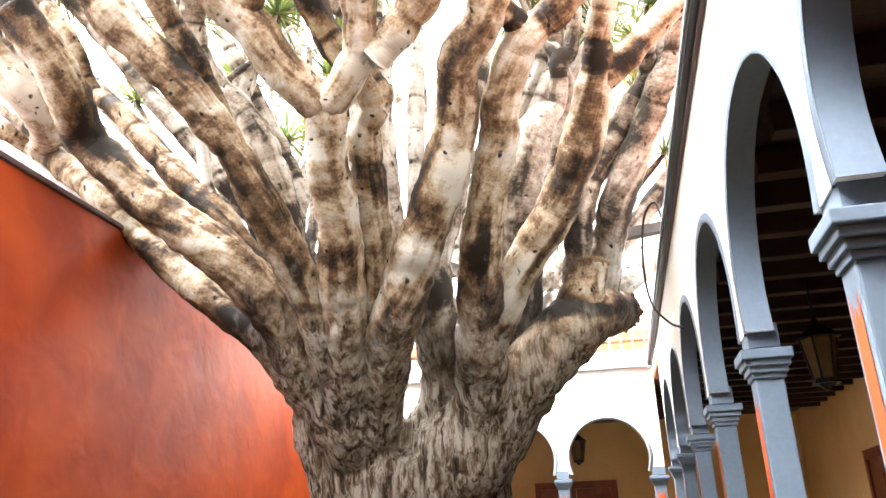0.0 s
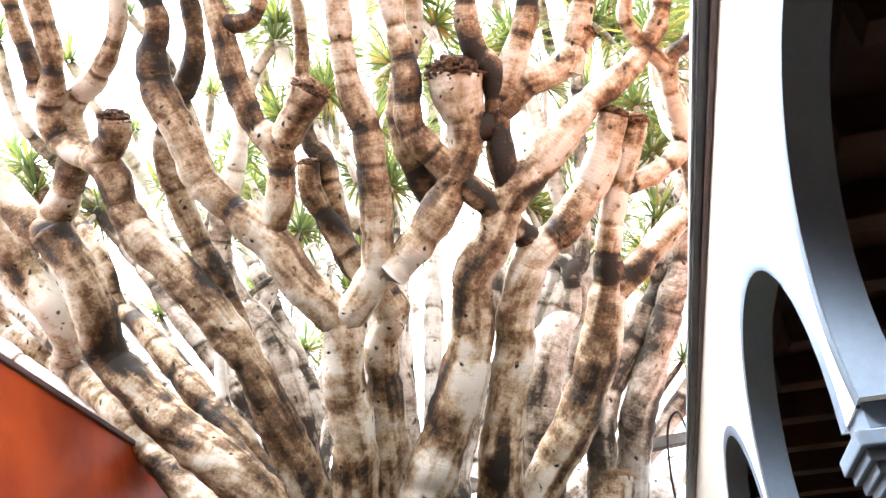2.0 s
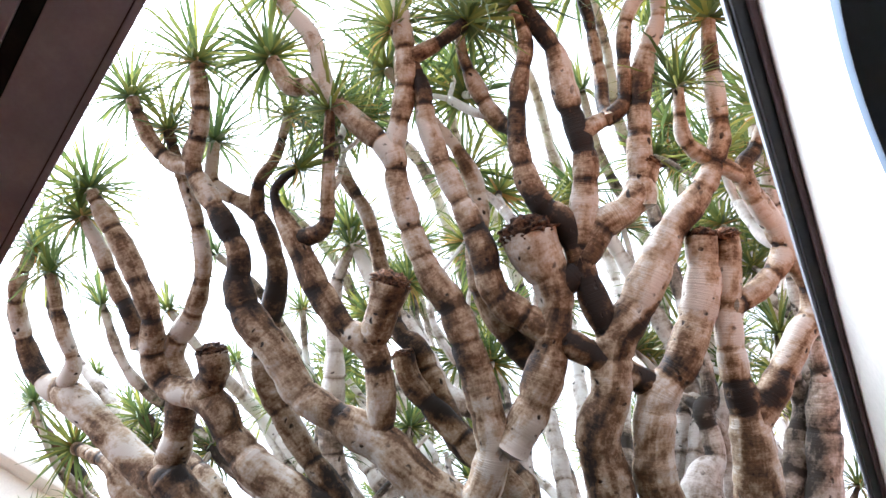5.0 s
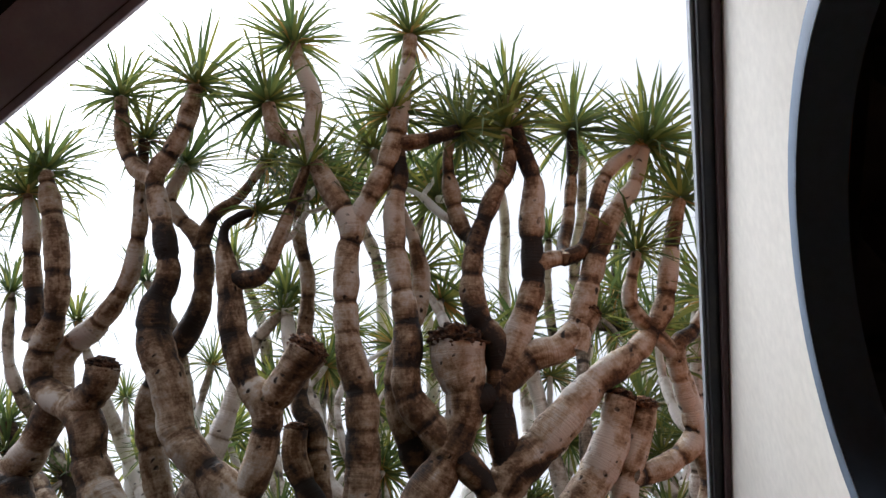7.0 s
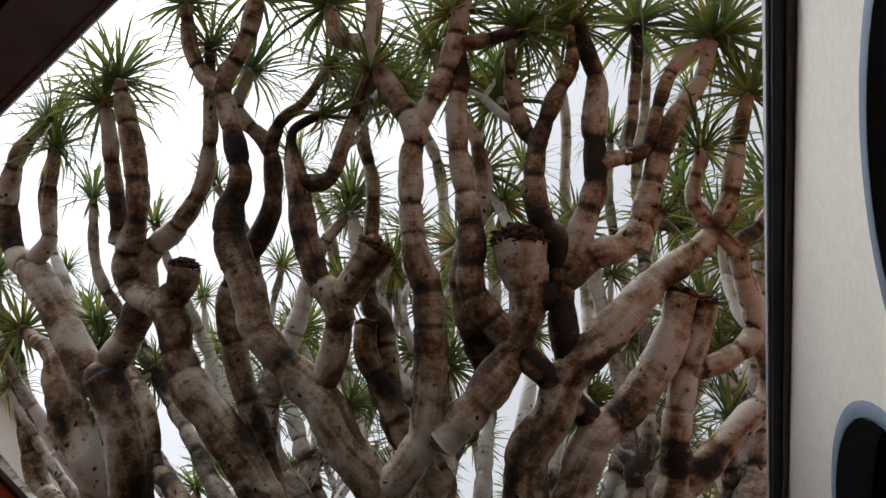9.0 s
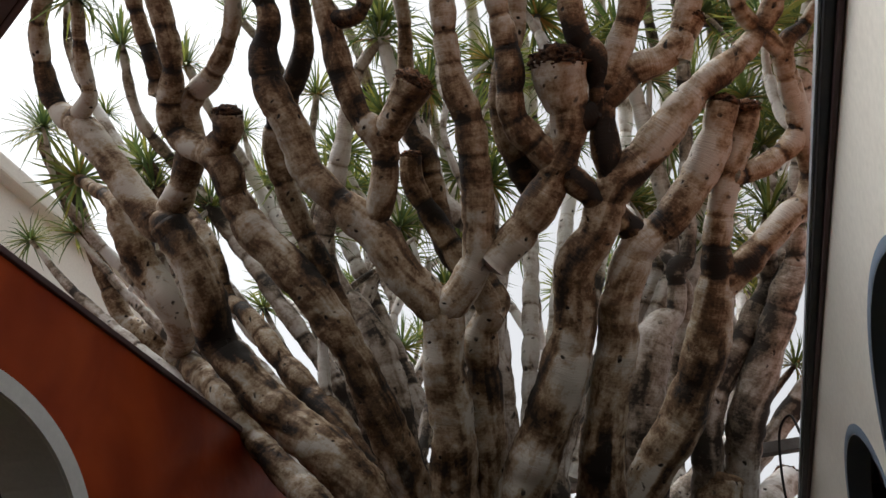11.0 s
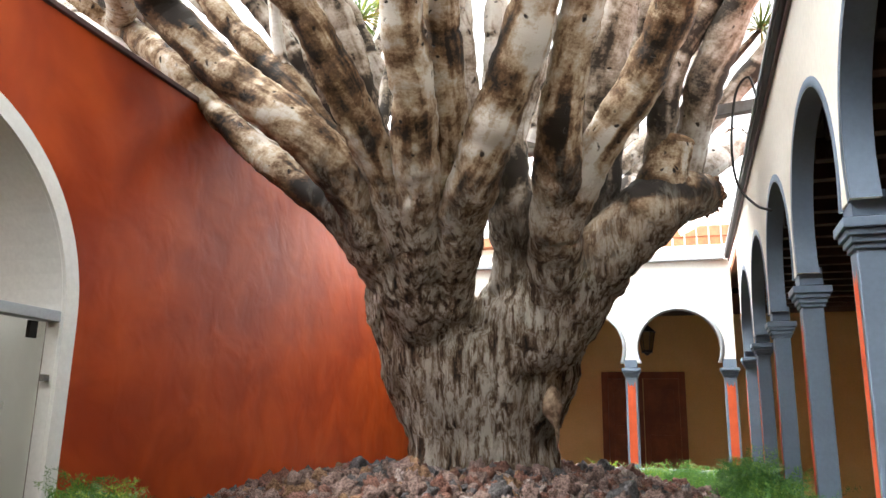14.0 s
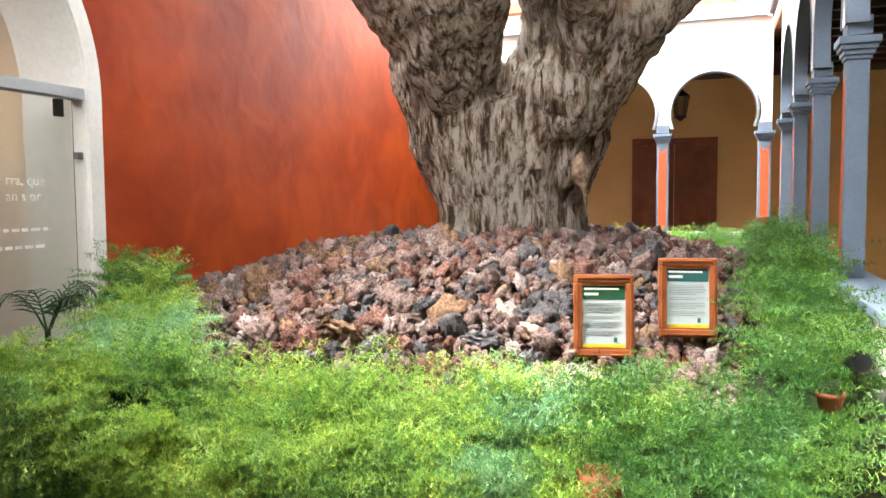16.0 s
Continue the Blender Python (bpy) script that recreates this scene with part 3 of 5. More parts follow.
def lantern(label):
    """A six-sided wrought-iron lantern with tapering amber panes, hung on a rod; its canopy at the origin."""
    la = thing("hanging_lantern", label, "lantern", "gallery lanterns")
    link("rod", tube([(0, 0, 0.05, 0.008), (0, 0, 0.55, 0.008)], 0.3, 8), M_IRON, la)
    tops, bots = 0.125, 0.075
    bm = bmesh.new()
    bmesh.ops.create_cone(bm, cap_ends=True, segments=6, radius1=0.17, radius2=0.05, depth=0.10, matrix=Matrix.Translation((0, 0, 0.0)))
    bmesh.ops.create_cone(bm, cap_ends=True, segments=8, radius1=0.045, radius2=0.012, depth=0.07, matrix=Matrix.Translation((0, 0, 0.08)))
    part("canopy", bm, M_IRON, la)
    bm = bmesh.new()
    bmesh.ops.create_cone(bm, cap_ends=True, segments=6, radius1=bots + 0.03, radius2=bots + 0.015, depth=0.035, matrix=Matrix.Translation((0, 0, -0.365)))
    bmesh.ops.create_cone(bm, cap_ends=True, segments=6, radius1=0.012, radius2=bots, depth=0.05, matrix=Matrix.Translation((0, 0, -0.405)))
    part("base", bm, M_IRON, la)
    for k in range(6):
        a0, a1 = math.pi * k / 3, math.pi * (k + 1) / 3
        ring = lambda r, a, z: Vector((r * math.cos(a), r * math.sin(a), z))
        bm = bmesh.new()
        bm.faces.new([bm.verts.new(ring(r, a, z)) for r, a, z in ((bots, a0, -0.35), (bots, a1, -0.35), (tops, a1, -0.055), (tops, a0, -0.055))])
        part("pane", bm, M_AMBER, la)
        link("bar", tube([(*ring(bots + 0.004, a0, -0.36), 0.008), (*ring(tops + 0.004, a0, -0.05), 0.008)], 0.2, 6), M_IRON, la)
    return la


lan = lantern("black iron hanging lantern with amber panes under the gallery ceiling")
lan.matrix_basis = pose(1.58, 5.70, 3.10)
copy_thing(lan, pose(-0.59, 12.8, 3.24))

# red wall with the great arched doorway
DC, DZ, DR = 2.97, 2.36, 1.60               # middle and spring of the doorway arch, outer radius of its white surround
REDTOP = 4.66
bm = bmesh.new()
for x in (LEFT, LEFT - 0.5):
    prof = [(DC - DR, 0.0)] + [(DC - DR * math.cos(math.pi * i / 40), DZ + DR * math.sin(math.pi * i / 40)) for i in range(41)] + [(DC + DR, 0.0)]
    for (y0, z0), (y1, z1) in zip(prof[1:-1], prof[2:-1]):
        bm.faces.new([bm.verts.new((x, y0, z0)), bm.verts.new((x, y1, z1)), bm.verts.new((x, y1, REDTOP)), bm.verts.new((x, y0, REDTOP))])
    for y0, y1 in ((-3.2, DC - DR), (DC + DR, 13.98)):
        n = 24 if y0 > 0 else 4
        for i in range(n):
            for z0, z1 in ((0, DZ), (DZ, REDTOP)):
                ya, yb = y0 + (y1 - y0) * i / n, y0 + (y1 - y0) * (i + 1) / n
                bm.faces.new([bm.verts.new((x, ya, z0)), bm.verts.new((x, yb, z0)), bm.verts.new((x, yb, z1)), bm.verts.new((x, ya, z1))])
bm.faces.new([bm.verts.new(p) for p in ((LEFT, -3.2, REDTOP), (LEFT, 13.98, REDTOP), (LEFT - 0.5, 13.98, REDTOP), (LEFT - 0.5, -3.2, REDTOP))])
bmesh.ops.remove_doubles(bm, verts=bm.verts, dist=0.001)
red = structure(part("wall_red", bm, M_RED), "rough orange-red limewashed wall with an arched doorway")
box("wall_cap", (LEFT - 0.52, -3.2, REDTOP + 0.002), (LEFT + 0.035, FAR - 0.03, REDTOP + 0.05), M_EAVE, red, "thin dark capping", 0.01)


def arch_band(y_c, z_c, r0, r1, x0, x1, foot):
    """A surround that follows a round arch and stands on legs down to `foot`."""
    b = bmesh.new()
    line = lambda r: [(y_c - r, foot)] + [(y_c - r * math.cos(math.pi * i / 40), z_c + r * math.sin(math.pi * i / 40)) for i in range(41)] + [(y_c + r, foot)]
    inner, outer = line(r0), line(r1)
    for i in range(len(inner) - 1):
        a, c, d, e = inner[i], inner[i + 1], outer[i + 1], outer[i]
        for x in (x0, x1):
            b.faces.new([b.verts.new((x, *p)) for p in (a, c, d, e)])
        b.faces.new([b.verts.new(p) for p in ((x0, *a), (x0, *c), (x1, *c), (x1, *a))])
        b.faces.new([b.verts.new(p) for p in ((x0, *e), (x0, *d), (x1, *d), (x1, *e))])
    bmesh.ops.remove_doubles(b, verts=b.verts, dist=0.0008)
    return b


dw = tagged(new("door_arched"), "white framed arched doorway with clear glass leaves", "doorway", "", "structure")
part("surround", arch_band(DC, DZ, DR - 0.13, DR, LEFT + 0.012, LEFT - 0.02, 0.0), M_WHITEJAMB, dw, "white painted surround")
part("reveal", arch_band(DC, DZ, DR - 0.132, DR - 0.10, LEFT - 0.021, LEFT - 0.64, 0.0), M_WHITEJAMB, dw, "deep white reveal")
box("transom", (LEFT - 0.16, DC - DR + 0.135, DZ - 0.02), (LEFT - 0.02, DC + DR - 0.0, DZ + 0.06), M_TRIM, dw, "grey metal transom", 0.006)
for y0, y1 in ((DC + 0.42, DC + DR - 0.20), (DC - 0.45, DC + 0.41), (DC - DR + 0.2, DC - 0.46)):
    leaf = box("glass_leaf", (LEFT - 0.085, y0, 0.02), (LEFT - 0.073, y1, DZ - 0.03), M_GLASS, dw, "clear glass door leaf")
    leaf.visible_shadow = False
    box("patch_fitting", (LEFT - 0.10, y1 - 0.16, DZ - 0.16), (LEFT - 0.06, y1 - 0.09, DZ - 0.035), M_IRON, leaf, "black patch fitting", 0.004)
for z in (1.9, 2.75):
    box("glass_clip", (LEFT - 0.10, DC + DR - 0.185, z), (LEFT - 0.05, DC + DR - 0.134, z + 0.05), M_STEEL, dw, "small steel clip", 0.004)
for k, (z, y0, y1) in enumerate(((1.38, 0.5, 1.16), (1.26, 0.46, 1.1))):
    bm = bmesh.new()
    y = y0
    rb = random.Random(k)
    while y < y1:
        w = rb.uniform(0.03, 0.09)
        add_box(bm, (LEFT - 0.071, DC + y, z), (LEFT - 0.069, DC + min(y + w, y1), z + 0.022))
        y += w + 0.02
    part("lettering", bm, M_PALEINK, dw, "pale illegible lettering on the glass")
for words, y, z in (("rra, que", 0.80, 1.70), ("an s or", 0.80, 1.59)):
    curve = bpy.data.curves.new("lettering", "FONT")
    curve.body, curve.size, curve.extrude = words, 0.10, 0.0005
    letters = new("lettering", curve)
    curve.materials.append(M_PALEINK)
    letters.parent = dw
    letters.matrix_basis = Matrix.Translation((LEFT - 0.066, DC + y, z)) @ Matrix.Rotation(radians(90), 4, "Z") @ Matrix.Rotation(radians(90), 4, "X")
# hall behind the doorway
structure(box("wall_hall_back", (-7.2, -3.2, 0), (-7.0, 9.0, 4.2), M_DOOR), "dim brown panelled wall of the hall behind the doorway")
structure(box("ceiling_hall", (-7.2, -3.2, 3.98), (LEFT - 0.5, 9.0, 4.1), M_WOOD), "dark ceiling of the hall behind the doorway", "ceiling")
structure(box("wall_hall_side", (-7.0, 5.6, 0), (LEFT - 0.5, 5.8, 3.98), M_WHITE), "white side wall of the hall")
structure(box("wall_hall_end", (-7.0, -3.2, 0), (LEFT - 0.5, -3.0, 3.98), M_WHITE), "white end wall of the hall")
# unseen area light added to brighten the white reveal of the doorway
hall_light = new("hall_fill_light", bpy.data.lights.new("hall_fill_light", "AREA"))
hall_light.data.energy, hall_light.data.size, hall_light.data.color = 4.0, 1.2, (1.0, 0.92, 0.8)
hall_light.location = (-6.1, 3.1, 3.9)
hl = thing("hall_lamp", "small warm lit lamp on the hall wall", "lamp", "", (-6.95, 4.9, 2.55))
box("shade", (-0.045, -0.35, -0.06), (0.10, 0.35, 0.06), M_WARM, hl, "warm glowing lamp strip", 0.01)

# unseen end wall added behind the viewer, and the roof over the viewer
structure(box("wall_back", (LEFT, -3.2, 0), (3.1, -3.0, 6.4), M_OCHRE), "unseen ochre wall added to close the near end and bounce little light")
EA, EB = Vector((0.60, -0.36, 4.80)), Vector((-4.41, 1.84, 4.80))
bm = bmesh.new()
# roof carried back, unseen, to the end wall to keep sky light off
low = [EA, EB, Vector((-4.41, -2.98, 5.05)), Vector((0.60, -2.98, 5.05))]
top = [p + Vector((0, 0, 0.16)) for p in low]
lv, tv = [bm.verts.new(p) for p in low], [bm.verts.new(p) for p in top]
bm.faces.new(lv)
bm.faces.new(tv)
for i in range(4):
    bm.faces.new([lv[i], lv[(i + 1) % 4], tv[(i + 1) % 4], tv[i]])
near_roof = structure(part("roof_near", bm, M_EAVE), "dark purple-brown boarded eave over the near gallery", "roof")
across = Matrix.Translation(EA) @ Matrix.Rotation(math.atan2(EB.y - EA.y, EB.x - EA.x), 4, "Z")
L = (EB - EA).length
for name, y0, y1, z0, z1, material, label in (
        ("fascia", -0.02, 0.012, -0.03, 0.2, M_FASCIA, "mauve-grey outer fascia board"),
        ("soffit_board", 0.018, 0.27, -0.025, 0.0, M_FASCIA, "mauve-grey soffit board"),
        # black strip stands for the shade in the gap between the boards
        ("shadow_gap", 0.272, 0.345, -0.006, 0.02, M_IRON, "black strip painted as the shade of a gap"),
        ("soffit_board", 0.347, 0.80, -0.035, 0.02, M_FASCIA, "mauve-grey soffit board"),
        ("soffit_board", 0.805, 1.25, -0.01, 0.05, M_EAVE, "purple-brown inner board")):
    box(name, (0, y0, z0), (L, y1, z1), material, near_roof, label, 0.005, across)


# ---- buildings beyond the walls ----
hb = thing("neighbour_house", "cream neighbouring house with a tiled cornice", "house")
box("wall", (-14, 2.0, 0), (-9.2, 22, 8.80), M_CREAM, hb)
box("cornice", (-14, 1.9, 8.802), (-8.95, 22.1, 9.05), M_CREAM, hb, "moulded cream cornice", 0.05)
box("roof", (-14, 2.2, 9.052), (-9.6, 21.8, 9.15), M_TILE, hb, "clay tiled roof", 0.03)
gb = thing("mauve_outbuilding", "mauve rendered outbuilding behind the red wall", "building")
box("wall", (-6.9, 6.6, 0), (-6.0, 8.1, 5.95), M_MAUVE, gb)
box("coping", (-6.95, 6.55, 5.952), (-5.95, 8.15, 6.0), M_TRIM, gb, "pale coping")
tb = thing("upper_terrace", "white upper terrace with orange band and stair rail", "terrace")
box("terrace_wall", (-7.5, 16.0, 0), (5.0, 16.3, 5.35), M_WHITE, tb)
box("orange_band", (-1.1, 16.2, 5.352), (5.0, 16.3, 5.56), M_TILE, tb, "orange painted band")
for i in range(20):
    box("baluster", (-1.1 + 0.24 * i, 16.05, 5.352), (-1.075 + 0.24 * i, 16.08, 6.1), M_WHITE, tb)
box("handrail", (-1.2, 16.03, 6.1), (4.0, 16.08, 6.13), M_WHITE, tb, "white handrail")
m = Matrix.Translation((0.05, 15.9, 5.55)) @ Matrix.Rotation(radians(-28), 4, "Y")
box("stair_string", (0, 0, 0), (1.6, 0.08, 0.16), M_WHITE, tb, "white sloping stair side", 0.0, m)
box("upper_storey", (-7.5, 19.0, 0), (6.0, 19.4, 6.2), M_WHITE, tb, "white upper wall")
box("upper_roof", (-7.6, 18.7, 6.2), (6.1, 20.5, 6.45), M_TILE, tb, "clay tiles")


# ---- the dragon tree ----
tree = thing("dragon_tree", "huge old dragon tree with plated trunk and pale swollen branches", "tree", "", (-1.92, 7.2, 1.0))
INV = Matrix.Translation((1.92, -7.2, -1.0))
tree_seed = [10]
tips = []
bones = []


def under_tree(name, me, material, label="", smooth=True):
    me.transform(INV)
    return link(name, me, material, tree, label, smooth)


def limb(end, *joints, skin=None, step=0.028):
    """A branch through joints of (x, y, z, radius). end: 'leaf' bears a rosette, 'cut' is a sawn or dead stub, 'join' runs into others."""
    tree_seed[0] += 1
    x, y, z, r = joints[0]
    if z < 3.0 and y > 6.5:
        if joints[1][1] < 6.5:
            joints = ((-1.92 + (x + 1.92) * 0.8, 6.82, z - 1.0, r * 0.6), (x, 6.68, z - 0.15, r)) + joints[1:]
        else:
            joints = ((-1.92 + (x + 1.92) * 0.6, 7.2, z - 1.0, r * 0.55),) + joints
    else:
        for b in bones:
            if (b[-2] - Vector((x, y, z))).length < 0.06:
                p = b[-2].lerp(b[-3], min(1.0, 0.2 / (b[-2] - b[-3]).length))
                joints = ((*p, r * 0.85),) + joints
                break
    # ease turns that are too sharp for wood
    joints = [Vector(j) for j in joints]
    for _ in range(2):
        for i in range(1, len(joints) - 1):
            if (joints[i] - joints[i - 1]).to_3d().angle((joints[i + 1] - joints[i]).to_3d(), 0.0) > 1.05:
                joints[i] = (joints[i - 1] + joints[i] + joints[i + 1]) / 3
    thick = max(j[3] for j in joints)
    bones.append([j.to_3d() for j in joints] + [joints[len(joints) // 2][3]])
    if joints[0][2] < 2.3 and joints[0][1] > 6.5:
        foot = [(a, b, c, d * 1.03) for a, b, c, d in joints if c < 3.35]
        if len(foot) > 1:
            foot[-1] = (*foot[-1][:3], foot[-1][3] * 0.75)
            stem.append(tube(foot, 0.05, 24, 0.08, tree_seed[0], flute=0.07))
    me = tube(joints, step, 16 if thick > 0.15 else 12 if thick > 0.07 else 9, 0.16, tree_seed[0], 0.17, end == "cut")
    under_tree("limb", me, skin or M_BARK)
    a, b = Vector(joints[-2][:3]), Vector(joints[-1][:3])
    way = (b - a).normalized()
    if end == "leaf":
        tips.append((b, way, joints[-1][3]))
    if end == "cut":
        r = joints[-1][3]
        rnd = random.Random(tree_seed[0])
        bm = bmesh.new()
        bmesh.ops.create_icosphere(bm, subdivisions=4, radius=1.0)
        for v in bm.verts:
            v.co *= 1 + 0.22 * noise.noise(v.co * 3.0 + Vector((rnd.random() * 9, 0, 0))) + 0.30 * noise.noise(v.co * 6.0) + 0.18 * noise.noise(v.co * 14.0)
        bmesh.ops.transform(bm, matrix=INV @ Matrix.Translation(b + way * r * 0.05) @ way.to_track_quat("Z", "Y").to_matrix().to_4x4() @ Matrix.Diagonal((r * 0.95, r * 0.95, r * 0.5, 1)), verts=bm.verts)
        part("cut_end", bm, M_CUT, tree, "weathered brown cut end", True)
    if end == "sawn":
        r = joints[-1][3]
        bm = bmesh.new()
        turned = INV @ Matrix.Translation(b + way * r * 0.10) @ way.to_track_quat("Z", "Y").to_matrix().to_4x4()
        rows = []
        for rad, h in ((1.0, -0.25), (1.09, -0.06), (1.06, 0.05), (0.97, 0.10), (0.9, 0.05), (0.45, 0.08), (0.02, 0.05)):
            rows.append([bm.verts.new(turned @ Vector((r * rad * math.cos(t) * (1 + 0.07 * noise.noise(Vector((math.cos(t) * 2, math.sin(t) * 2, 5)))), r * rad * math.sin(t), r * (h + 0.05 * noise.noise(Vector((math.cos(t) * 3, math.sin(t) * 3, rad * 3))))))) for t in (6.2832 * k / 36 for k in range(36))])
        for p, q in zip(rows, rows[1:]):
            for k in range(36):
                bm.faces.new([p[k], p[(k + 1) % 36], q[(k + 1) % 36], q[k]])
        part("sawn_end", bm, M_SAWN, tree, "pale sawn branch end", True)


def trunk_mesh(rows, sides=132, seed=3):
    """A fluted, plated trunk from rows of (x, y, z, rx, ry)."""
    verts, faces = [], []
    r = np.array(rows)
    n = 130
    s = np.linspace(0, len(r) - 1, n)
    c = np.stack([np.interp(s, range(len(r)), r[:, k]) for k in range(5)], 1)
    for x, y, z, rx, ry in c:
        for k in range(sides):
            a = 2 * math.pi * k / sides
            p = Vector((math.cos(a) * 2.2, math.sin(a) * 2.2, z * 0.55 + seed))
            g = 1 + 0.13 * noise.noise(p) + 0.06 * noise.noise(p * 2.7) + 0.045 * noise.noise(Vector((p.x * 5, p.y * 5, p.z * 2.2))) + 0.05 * abs(noise.noise(Vector((p.x * 7, p.y * 7, p.z * 2.6)))) + 0.03 * noise.noise(Vector((p.x * 12, p.y * 12, p.z * 9)))
            verts.append((x + math.cos(a) * rx * g, y + math.sin(a) * ry * g, z))
    for i in range(n - 1):
        for k in range(sides):
            a, b = i * sides + k, i * sides + (k + 1) % sides
            faces.append((a, b, b + sides, a + sides))
    faces.append([(n - 1) * sides + k for k in range(sides)])
    faces.append([k for k in range(sides)][::-1])
    me = bpy.data.meshes.new("trunk")
    me.from_pydata(verts, [], faces)
    return me


stem = [trunk_mesh([(-1.90, 7.2, 0.85, 0.86, 0.80), (-1.90, 7.2, 1.15, 0.72, 0.72), (-1.90, 7.2, 1.5, 0.69, 0.70), (-1.93, 7.12, 1.9, 0.75, 0.75), (-1.95, 7.02, 2.25, 0.81, 0.76), (-1.95, 7.0, 2.42, 0.72, 0.70), (-1.95, 7.02, 2.54, 0.50, 0.52), (-1.95, 7.02, 2.62, 0.26, 0.28), (-1.95, 7.02, 2.66, 0.04, 0.04)])]
stem.append(tube([(-2.1, 7.15, 1.3, 0.36), (-2.16, 7.1, 1.75, 0.50), (-2.25, 7.05, 2.2, 0.57), (-2.36, 6.95, 2.5, 0.54), (-2.50, 6.82, 2.82, 0.47), (-2.45, 6.55, 3.15, 0.36), (-2.32, 6.1, 3.5, 0.20)], 0.04, 84, 0.06, 5, flute=0.13))
stem.append(tube([(-1.7, 7.15, 1.3, 0.36), (-1.64, 7.1, 1.75, 0.50), (-1.55, 7.0, 2.2, 0.57), (-1.47, 6.95, 2.5, 0.53), (-1.33, 6.88, 2.82, 0.45), (-1.24, 6.75, 3.2, 0.34), (-1.10, 6.5, 3.6, 0.18)], 0.04, 84, 0.06, 8, flute=0.13))
# burr and hanging root on the trunk
bm = bmesh.new()
for k in range(16):
    rb = random.Random(k)
    bmesh.ops.create_icosphere(bm, subdivisions=2, radius=rb.uniform(0.025, 0.045), matrix=INV @ Matrix.Translation((-2.58 + rb.gauss(0, 0.04), 6.70 + rb.gauss(0, 0.03), 2.14 + rb.gauss(0, 0.035))))
part("burr", bm, M_CUT, tree, "knobbly brown burr", True)
under_tree("hanging_root", tube([(-1.20, 6.78, 2.05, 0.06), (-1.15, 6.68, 1.88, 0.065), (-1.13, 6.62, 1.74, 0.055), (-1.10, 6.61, 1.64, 0.028), (-1.09, 6.61, 1.54, 0.013), (-1.09, 6.61, 1.44, 0.006)], 0.02, 12, 0.8, 32), M_ROOT, "pale brown dead hanging root")
limb("join", (-2.32, 6.81, 2.50, 0.223), (-2.37, 6.24, 2.86, 0.279), (-2.50, 6.00, 3.13, 0.237), (-2.66, 5.56, 3.58, 0.205), (-2.95, 5.22, 3.99, 0.209), (-3.42, 5.02, 4.37, 0.192), (-3.80, 4.85, 4.71, 0.170), (-4.04, 4.64, 5.01, 0.169), (-3.99, 4.26, 5.27, 0.177), (-4.06, 4.00, 5.51, 0.169), (-4.19, 3.81, 5.74, 0.164))
limb("leaf", (-4.19, 3.81, 5.74, 0.141), (-4.37, 3.84, 5.81, 0.147), (-4.74, 3.50, 6.28, 0.147), (-5.01, 3.25, 6.61, 0.139), (-5.33, 3.14, 6.89, 0.104), (-5.56, 2.82, 7.26, 0.093), (-5.06, 2.42, 7.30, 0.076), (-4.54, 2.13, 7.29, 0.053))
limb("leaf", (-5.14, 3.22, 6.72, 0.092), (-4.74, 2.99, 6.68, 0.074), (-4.68, 2.74, 6.85, 0.068), (-4.50, 2.34, 7.10, 0.053))
limb("leaf", (-4.37, 3.84, 5.78, 0.134), (-4.35, 3.96, 5.89, 0.134), (-4.00, 3.63, 5.97, 0.135), (-3.73, 3.33, 6.12, 0.119), (-3.67, 3.09, 6.33, 0.101), (-3.29, 2.88, 6.40, 0.085), (-3.03, 2.65, 6.55, 0.070), (-2.91, 2.36, 6.80, 0.062), (-2.89, 2.12, 7.03, 0.053), (-2.84, 1.85, 7.29, 0.044))
limb("leaf", (-2.42, 6.81, 2.72, 0.166), (-2.65, 6.24, 3.08, 0.207), (-2.98, 6.03, 3.47, 0.156), (-3.44, 5.94, 3.86, 0.146), (-3.90, 5.95, 4.24, 0.138), (-4.37, 5.89, 4.68, 0.128), (-4.79, 5.72, 5.16, 0.138), (-5.99, 6.32, 6.04, 0.159), (-6.32, 6.11, 6.23, 0.138), (-6.71, 5.92, 6.56, 0.119), (-7.10, 5.13, 7.62, 0.099), (-7.15, 4.46, 7.98, 0.075), (-6.85, 4.09, 7.92, 0.059))
limb("leaf", (-5.99, 6.32, 6.04, 0.152), (-4.86, 5.21, 5.52, 0.152), (-4.85, 4.91, 5.71, 0.160), (-5.40, 4.82, 6.22, 0.178), (-5.46, 4.48, 6.50, 0.161), (-5.59, 4.27, 6.74, 0.088), (-6.25, 4.35, 7.25, 0.069))
limb("leaf", (-2.69, 5.51, 3.60, 0.178), (-2.79, 5.81, 3.82, 0.178), (-3.22, 5.42, 4.53, 0.152), (-3.55, 5.33, 4.86, 0.129), (-3.82, 5.22, 5.19, 0.109), (-4.16, 5.11, 5.59, 0.095), (-4.47, 5.11, 5.87, 0.092), (-4.53, 4.78, 6.22, 0.103), (-4.93, 4.40, 6.91, 0.106), (-5.26, 4.60, 7.05, 0.089), (-5.42, 4.46, 7.33, 0.073))
limb("join", (-2.27, 6.84, 2.41, 0.243), (-2.22, 6.30, 2.77, 0.303), (-2.10, 5.76, 3.25, 0.239), (-1.99, 5.37, 3.62, 0.201), (-1.86, 4.85, 4.12, 0.176), (-1.82, 4.52, 4.42, 0.161), (-1.75, 4.25, 4.68, 0.150))
